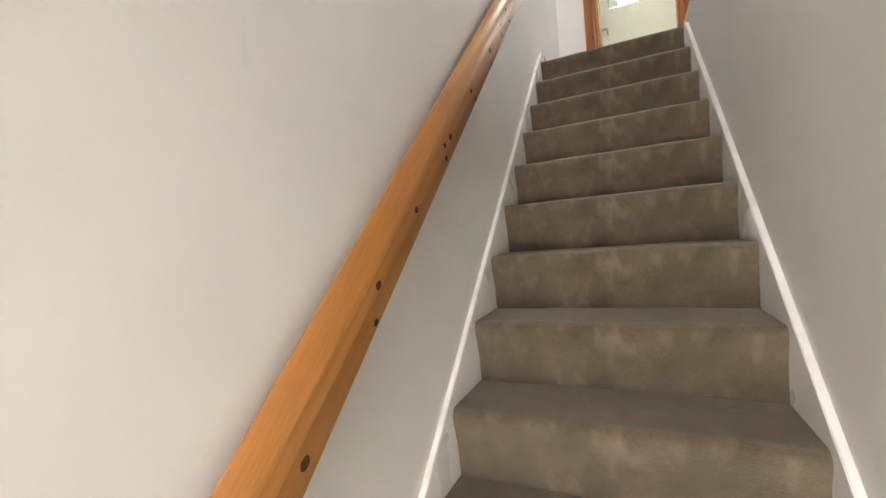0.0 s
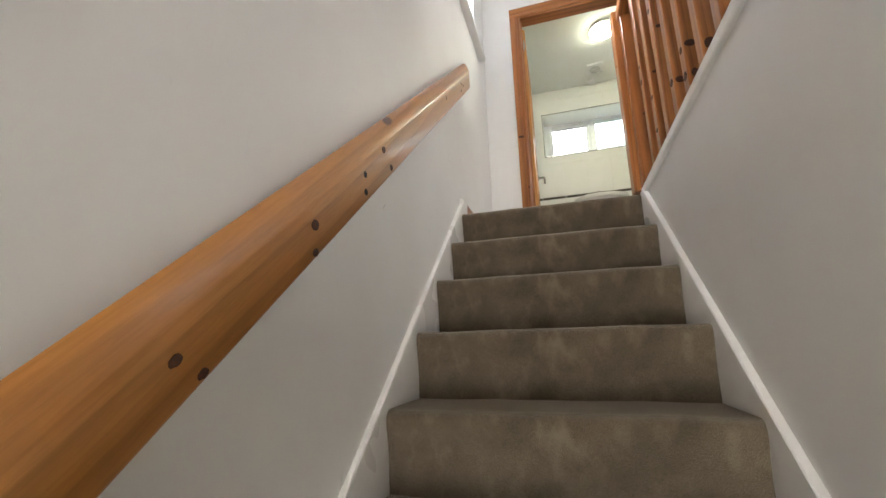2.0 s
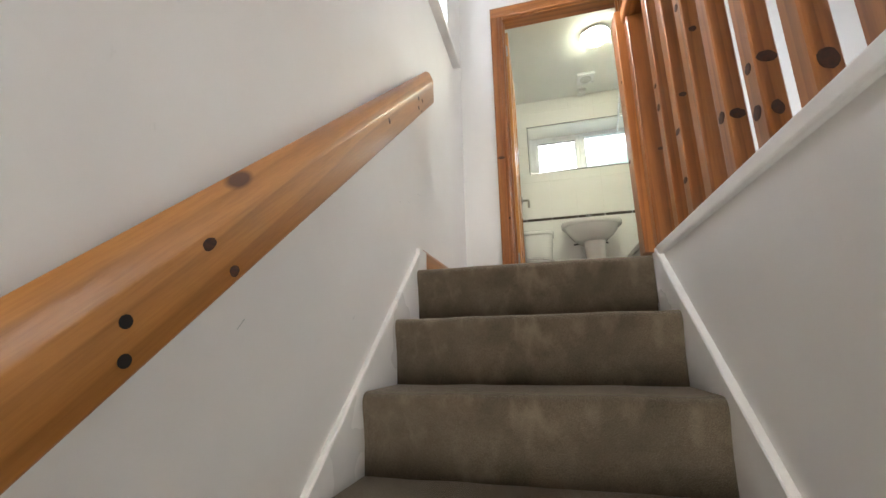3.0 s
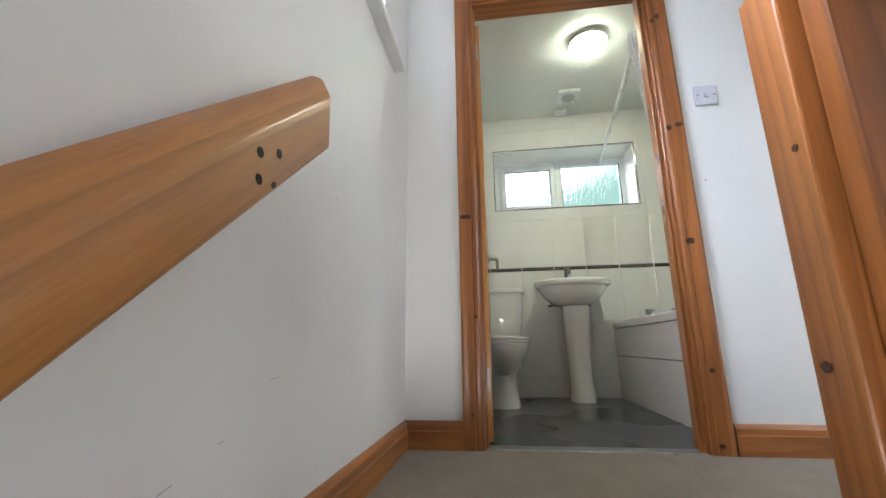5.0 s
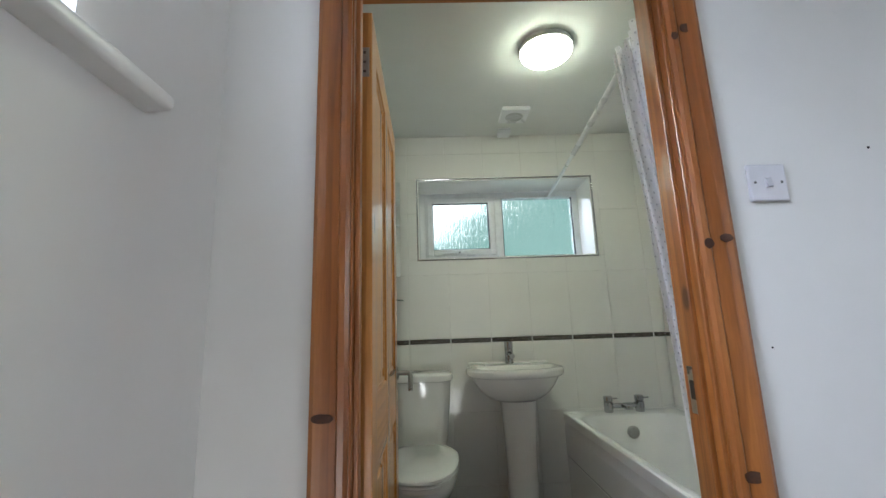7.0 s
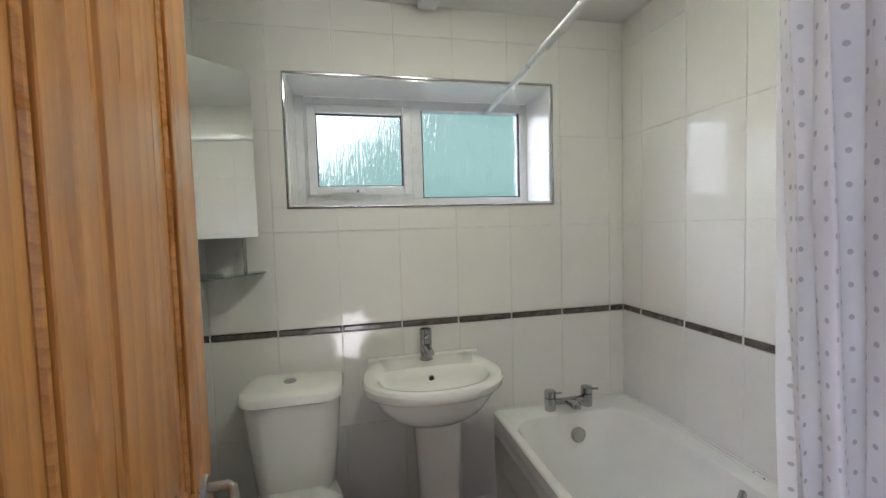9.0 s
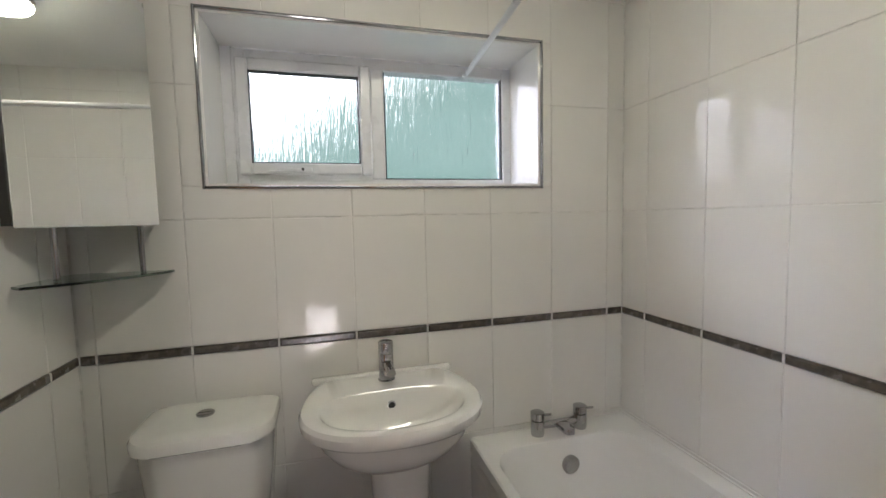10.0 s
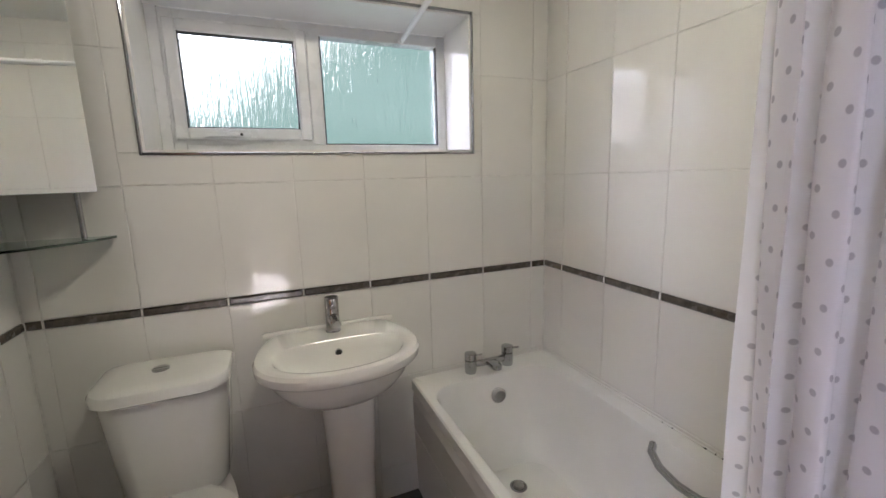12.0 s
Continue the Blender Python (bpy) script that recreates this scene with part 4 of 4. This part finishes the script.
part("cistern", loft([cistern_ring(z, a, f, BK2) for z, a, f in ((0.385, 0.135, -0.035), (0.40, 0.145, -0.028), (0.60, 0.163, -0.022), (0.740, 0.173, -0.014))]), CERAMIC, wc, "", True)
lid = part("cistern_lid", loft([cistern_ring(z, a, f, BK2) for z, a, f in ((0.738, 0.178, -0.008), (0.743, 0.184, -0.002), (0.763, 0.185, -0.001), (0.774, 0.180, -0.006), (0.781, 0.165, -0.021), (0.784, 0.13, -0.05))]), CERAMIC, wc, "", True)
fb = part("flush_button", lathe([(0.024, 0.782), (0.024, 0.788), (0.021, 0.790), (0.001, 0.790)], (-0.012, 0.125, 0), 24), CHROME, lid, "chrome dual flush button", True)
part("button_half", box(-0.030, 0.006, 0.1242, 0.1258, 0.7895, 0.7906), RUBBER, fb)
pan = [oval_ring(0.01, -0.16, z, ax, yb, yf, 36, p) for z, ax, yb, yf, p in ((-0.017, 0.100, 0.31, 0.215, 3), (0.02, 0.095, 0.31, 0.205, 3), (0.10, 0.080, 0.31, 0.175, 2.6), (0.18, 0.090, 0.33, 0.18, 2.5), (0.25, 0.13, 0.35, 0.25, 2.4), (0.32, 0.165, 0.37, 0.325, 2.3), (0.365, 0.176, 0.38, 0.345, 2.3), (0.38, 0.172, 0.375, 0.34, 2.3))]
part("pan", loft(pan), CERAMIC, wc, "", True)
part("seat", loft([oval_ring(0.01, -0.16, z, ax, 0.20, yf, 36, 2.3) for z, ax, yf in ((0.3805, 0.176, 0.343), (0.384, 0.182, 0.349), (0.394, 0.182, 0.349), (0.3965, 0.178, 0.345))]), SEATWHITE, wc, "white plastic seat", True)
part("seat_lid", loft([oval_ring(0.01, -0.16, z, ax, 0.20, yf, 36, 2.3) for z, ax, yf in ((0.398, 0.178, 0.345), (0.401, 0.183, 0.350), (0.412, 0.182, 0.349), (0.419, 0.168, 0.333), (0.422, 0.12, 0.26))]), SEATWHITE, wc, "closed white plastic lid", True)
for x in (-0.06, 0.08):
    part("seat_hinge", tube([(x - 0.02, 0.03, 0.41), (x + 0.02, 0.03, 0.41)], 0.011, 10), CHROME, wc, "", True)

# ---- mirror cabinet with glass shelf in the corner ----
cab = thing("mirror_cabinet", "corner mirror cabinet with dark side and glass shelf below", "cabinet")
tri = [(0.003, 6.076), (0.003, 5.832), (0.026, 5.826), (0.236, 6.030), (0.222, 6.076)]
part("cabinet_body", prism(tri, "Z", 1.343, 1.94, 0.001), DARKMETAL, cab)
d = Vector((0.240 - 0.026, 6.030 - 5.826, 0)).normalized()
nrm = Vector((d.y, -d.x, 0))
p0, p1 = Vector((0.026, 5.826, 0)) + nrm * 0.0008, Vector((0.240, 6.030, 0)) + nrm * 0.0008
quad = [(p.x, p.y) for p in (p0, p1, p1 + nrm * 0.016, p0 + nrm * 0.016)]
part("mirror_door", prism(quad, "Z", 1.338, 1.945, 0.0012), MIRROR, cab, "frameless mirror door")
for p in (Vector((0.055, 5.915, 0)), Vector((0.195, 6.038, 0))):
    part("shelf_post", tube([(p.x, p.y, 1.205), (p.x, p.y, 1.343)], 0.0075, 12), CHROME, cab, "chrome shelf post", True)
shelf_pts = [(0.003, 6.076), (0.003, 5.845)]
for i in range(7):
    f = i / 6
    q = p0.lerp(p1, f) + nrm * (0.012 + 0.02 * math.sin(math.pi * f))
    shelf_pts.append((q.x, q.y))
shelf_pts.append((0.262, 6.076))
part("glass_shelf", prism(shelf_pts, "Z", 1.197, 1.204, 0.001), GREENGLASS, cab, "green-edged glass shelf")

# ---- ceiling lamp, fan, box ----
cl = thing("ceiling_light", "round flush ceiling light with glowing opal diffuser", "ceiling light", place=(0.994, 5.195, BATHCEIL))
part("lamp_base", lathe([(0.116, 0.0), (0.120, -0.006), (0.121, -0.026), (0.117, -0.029), (0.113, -0.027)], (0, 0, 0), 40), PLASTIC, cl, "", True)
part("diffuser", lathe([(0.1125, -0.025), (0.1135, -0.038), (0.104, -0.049), (0.07, -0.055), (0.03, -0.058), (0.001, -0.0585)], (0, 0, 0), 40), DIFFUSER, cl, "glowing opal diffuser", True)
fan = thing("extractor_fan", "square white ceiling extractor fan with round grille", "extractor fan", place=(0.958, 5.785, BATHCEIL))
part("fan_housing", box(-0.082, 0.082, -0.082, 0.082, -0.028, 0.0, 0.008, 2), PLASTIC, fan, "", True)
part("fan_grille", lathe([(0.052, -0.0275), (0.052, -0.031), (0.047, -0.032), (0.046, -0.0275)], (0, 0, 0), 28), GREYPLASTIC, fan, "", True)
part("fan_inside", lathe([(0.045, -0.0278), (0.045, -0.0285), (0.001, -0.0285)], (0, 0, 0), 28), GREYPLASTIC, fan, "shaded fan opening")
for i in range(-3, 4):
    w = math.sqrt(0.045 ** 2 - (i * 0.012) ** 2)
    part("fan_slat", box(-w, w, i * 0.012 - 0.002, i * 0.012 + 0.002, -0.0245, -0.0288), PLASTIC, fan)
jb = thing("pull_cord_box", "small square white box on the ceiling by the wall", "ceiling box", place=(0.932, 6.012, BATHCEIL))
part("box_body", box(-0.04, 0.04, -0.04, 0.04, -0.034, 0.0, 0.005, 2), PLASTIC, jb, "", True)
part("box_lid_line", box(-0.0405, 0.0405, -0.0405, 0.0405, -0.012, -0.010), GREYPLASTIC, jb)

# ---- shower rod and curtain ----
RA, RB = Vector((1.085, BATHY + 0.004, 1.868)), Vector((1.287, FY - 0.002, 1.927))
rod = thing("shower_rod", "white tension rod running from window to door wall", "curtain rod")
part("rod_tube", tube([RA, RA.lerp(RB, 0.57)], 0.0125, 14), PLASTIC, rod, "", True)
part("rod_inner_tube", tube([RA.lerp(RB, 0.56), RB], 0.0098, 14), PLASTIC, rod, "", True)
part("rod_collar", tube([RA.lerp(RB, 0.56), RA.lerp(RB, 0.575)], 0.0138, 14), PLASTIC, rod, "", True)
part("rod_end", tube([RB - (RB - RA).normalized() * 0.02, RB], 0.0135, 14), PLASTIC, rod, "", True)
part("rod_end", tube([RA, RA + (RB - RA).normalized() * 0.02], 0.0165, 14), PLASTIC, rod, "", True)
cur = thing("shower_curtain", "white shower curtain with grey dots gathered in folds", "shower curtain")
bm = bmesh.new()
uvl = bm.loops.layers.uv.new("UVMap")
NU, NV = 200, 44
grid = []
for j in range(NV + 1):
    f = j / NV
    row = []
    for i in range(NU + 1):
        u = i / NU
        yy = 4.535 + (0.235 + 0.03 * f) * u
        on_rod = RA.lerp(RB, (yy - RA.y) / (RB.y - RA.y))
        zz = (on_rod.z + 0.020) * (1 - f) + 0.545 * f
        ph = u * 2 * math.pi * 5.5
        amp = (0.034 + 0.012 * math.sin(u * 9 + 1)) * (0.8 + 0.2 * f)
        sway = 0.5 * math.sin(f * 3 + u * 5)
        xx = on_rod.x - 0.012 + 0.115 * f + amp * math.sin(ph + sway) + 0.006 * noise.noise((u * 20, f * 5, 1))
        yy += 0.014 * math.sin(2 * ph + f * 2)
        row.append(bm.verts.new((xx, yy, zz)))
    grid.append(row)
for j in range(NV):
    for i in range(NU):
        fc = bm.faces.new((grid[j][i], grid[j][i + 1], grid[j + 1][i + 1], grid[j + 1][i]))
        for l, (a, b) in zip(fc.loops, ((i, j), (i + 1, j), (i + 1, j + 1), (i, j + 1))):
            l[uvl].uv = (a / NU * 1.5, 1.7 * (1 - b / NV))
cloth = part("curtain_cloth", bm, CURTAIN, cur, "", True)
cloth.data.set_sharp_from_angle(angle=radians(180))
for i in range(9):
    q = RA.lerp(RB, (0.05 + 0.24 * i / 8) / (RB.y - RA.y))
    part("curtain_ring", tube([(q.x + 0.021 * math.cos(a), q.y, q.z - 0.006 + 0.024 * math.sin(a)) for a in [2 * math.pi * k / 16 for k in range(17)]], 0.002, 6), PLASTIC, cur, "", True)

# ---- towel radiator behind the door ----
rad = thing("towel_radiator", "white ladder towel radiator on the bathroom wall", "radiator")
for yy in (5.02, 5.48):
    part("radiator_upright", tube([(0.075, yy, 0.35), (0.075, yy, 1.22)], 0.016, 10), RADWHITE, rad, "", True)
    part("radiator_bracket", tube([(-0.004, yy, 1.1), (0.075, yy, 1.1)], 0.012, 8), RADWHITE, rad, "", True)
for i in range(19):
    if i in (6, 13):
        continue
    part("radiator_bar", tube([(0.075, 5.02, 0.38 + 0.045 * i), (0.075, 5.48, 0.38 + 0.045 * i)], 0.0105, 8), RADWHITE, rad, "", True)

# ---- wall tiles, one object each ----
TILE_MESH = {}


def rect_tile(w, h, depth, material, bevel):
    key = (round(w, 4), round(h, 4), depth, material.name)
    if key not in TILE_MESH:
        m = bmesh.new()
        a, b, e = w / 2, h / 2, bevel
        low = [m.verts.new(p) for p in ((-a, 0, -b), (a, 0, -b), (a, 0, b), (-a, 0, b))]
        mid = [m.verts.new(p) for p in ((-a, -depth + e, -b), (a, -depth + e, -b), (a, -depth + e, b), (-a, -depth + e, b))]
        top = [m.verts.new(p) for p in ((-a + e, -depth, -b + e), (a - e, -depth, -b + e), (a - e, -depth, b - e), (-a + e, -depth, b - e))]
        for r, s in ((low, mid), (mid, top)):
            for i in range(4):
                m.faces.new((r[i], r[(i + 1) % 4], s[(i + 1) % 4], s[i]))
        m.faces.new(top)
        TILE_MESH[key] = mesh_of("tile", m, material)
    return TILE_MESH[key]


ROWS_Z = [(-0.016, 0.133), (0.135, 0.534), (0.536, 0.934), (0.962, 1.351), (1.353, 1.751), (1.753, 2.151), (2.153, BATHCEIL)]
GAP = 0.0028
rng = random.Random(5)


def tile_wall(wall, turn, origin, joints, hole=None):
    """Tiles along a wall: joints are places along it; turn and origin set the wall's plane."""
    place = pose(*origin, 0, 0, turn)
    for a, b in zip(joints, joints[1:]):
        for z0, z1 in ROWS_Z:
            pieces = [(a, b, z0, z1)]
            if hole and a < hole[1] and b > hole[0] and z0 < hole[3] and z1 > hole[2]:
                pieces = []
                if z0 < hole[2] - 0.004:
                    pieces.append((a, b, z0, hole[2]))
                if z1 > hole[3] + 0.004:
                    pieces.append((a, b, hole[3], z1))
                if a < hole[0] - 0.004:
                    pieces.append((a, hole[0], max(z0, hole[2] - 0.0), min(z1, hole[3])))
                if b > hole[1] + 0.004:
                    pieces.append((hole[1], b, max(z0, hole[2]), min(z1, hole[3])))
            for p, q, r, s in pieces:
                ob = new("tile", rect_tile(q - p - GAP, s - r - 0.0018, 0.0028, TILE, 0.0010))
                ob.parent = wall
                ob.matrix_local = place @ pose((p + q) / 2, 0, (r + s) / 2, rng.uniform(-0.12, 0.12), 0, rng.uniform(-0.15, 0.15))
        ob = new("border_joint", rect_tile(0.0055, 0.025, 0.009, GROUT, 0.002))
        ob.parent = wall
        ob.matrix_local = place @ pose(b, 0, 0.948)
        ob = new("border_tile", rect_tile(b - a - 0.007, 0.0255, 0.010, BORDER, 0.005))
        ob.parent = wall
        ob.matrix_local = place @ pose((a + b) / 2, 0, 0.948, 0, 0, 0)


WN = bpy.data.objects["wall_bathroom_window"]
WE = bpy.data.objects["wall_bathroom_east"]
WW = bpy.data.objects["wall_bathroom_west"]
tile_wall(WN, 0, (0, WINY, 0), [0.0, 0.044, 0.293, 0.543, 0.791, 1.040, 1.288, 1.538, 1.788, BATHX - 0.004], (0.356, 1.497, 1.452, 1.978))
tile_wall(WE, -90, (BATHX, 0, 0), [-WINY + 0.004, -5.955, -5.706, -5.458, -5.208, -4.959, -4.710, -BATHY])
tile_wall(WW, 90, (-0.006, 0, 0), [BATHY + 0.01, 4.71, 4.96, 5.21, 5.46, 5.71, 5.955, WINY - 0.004])
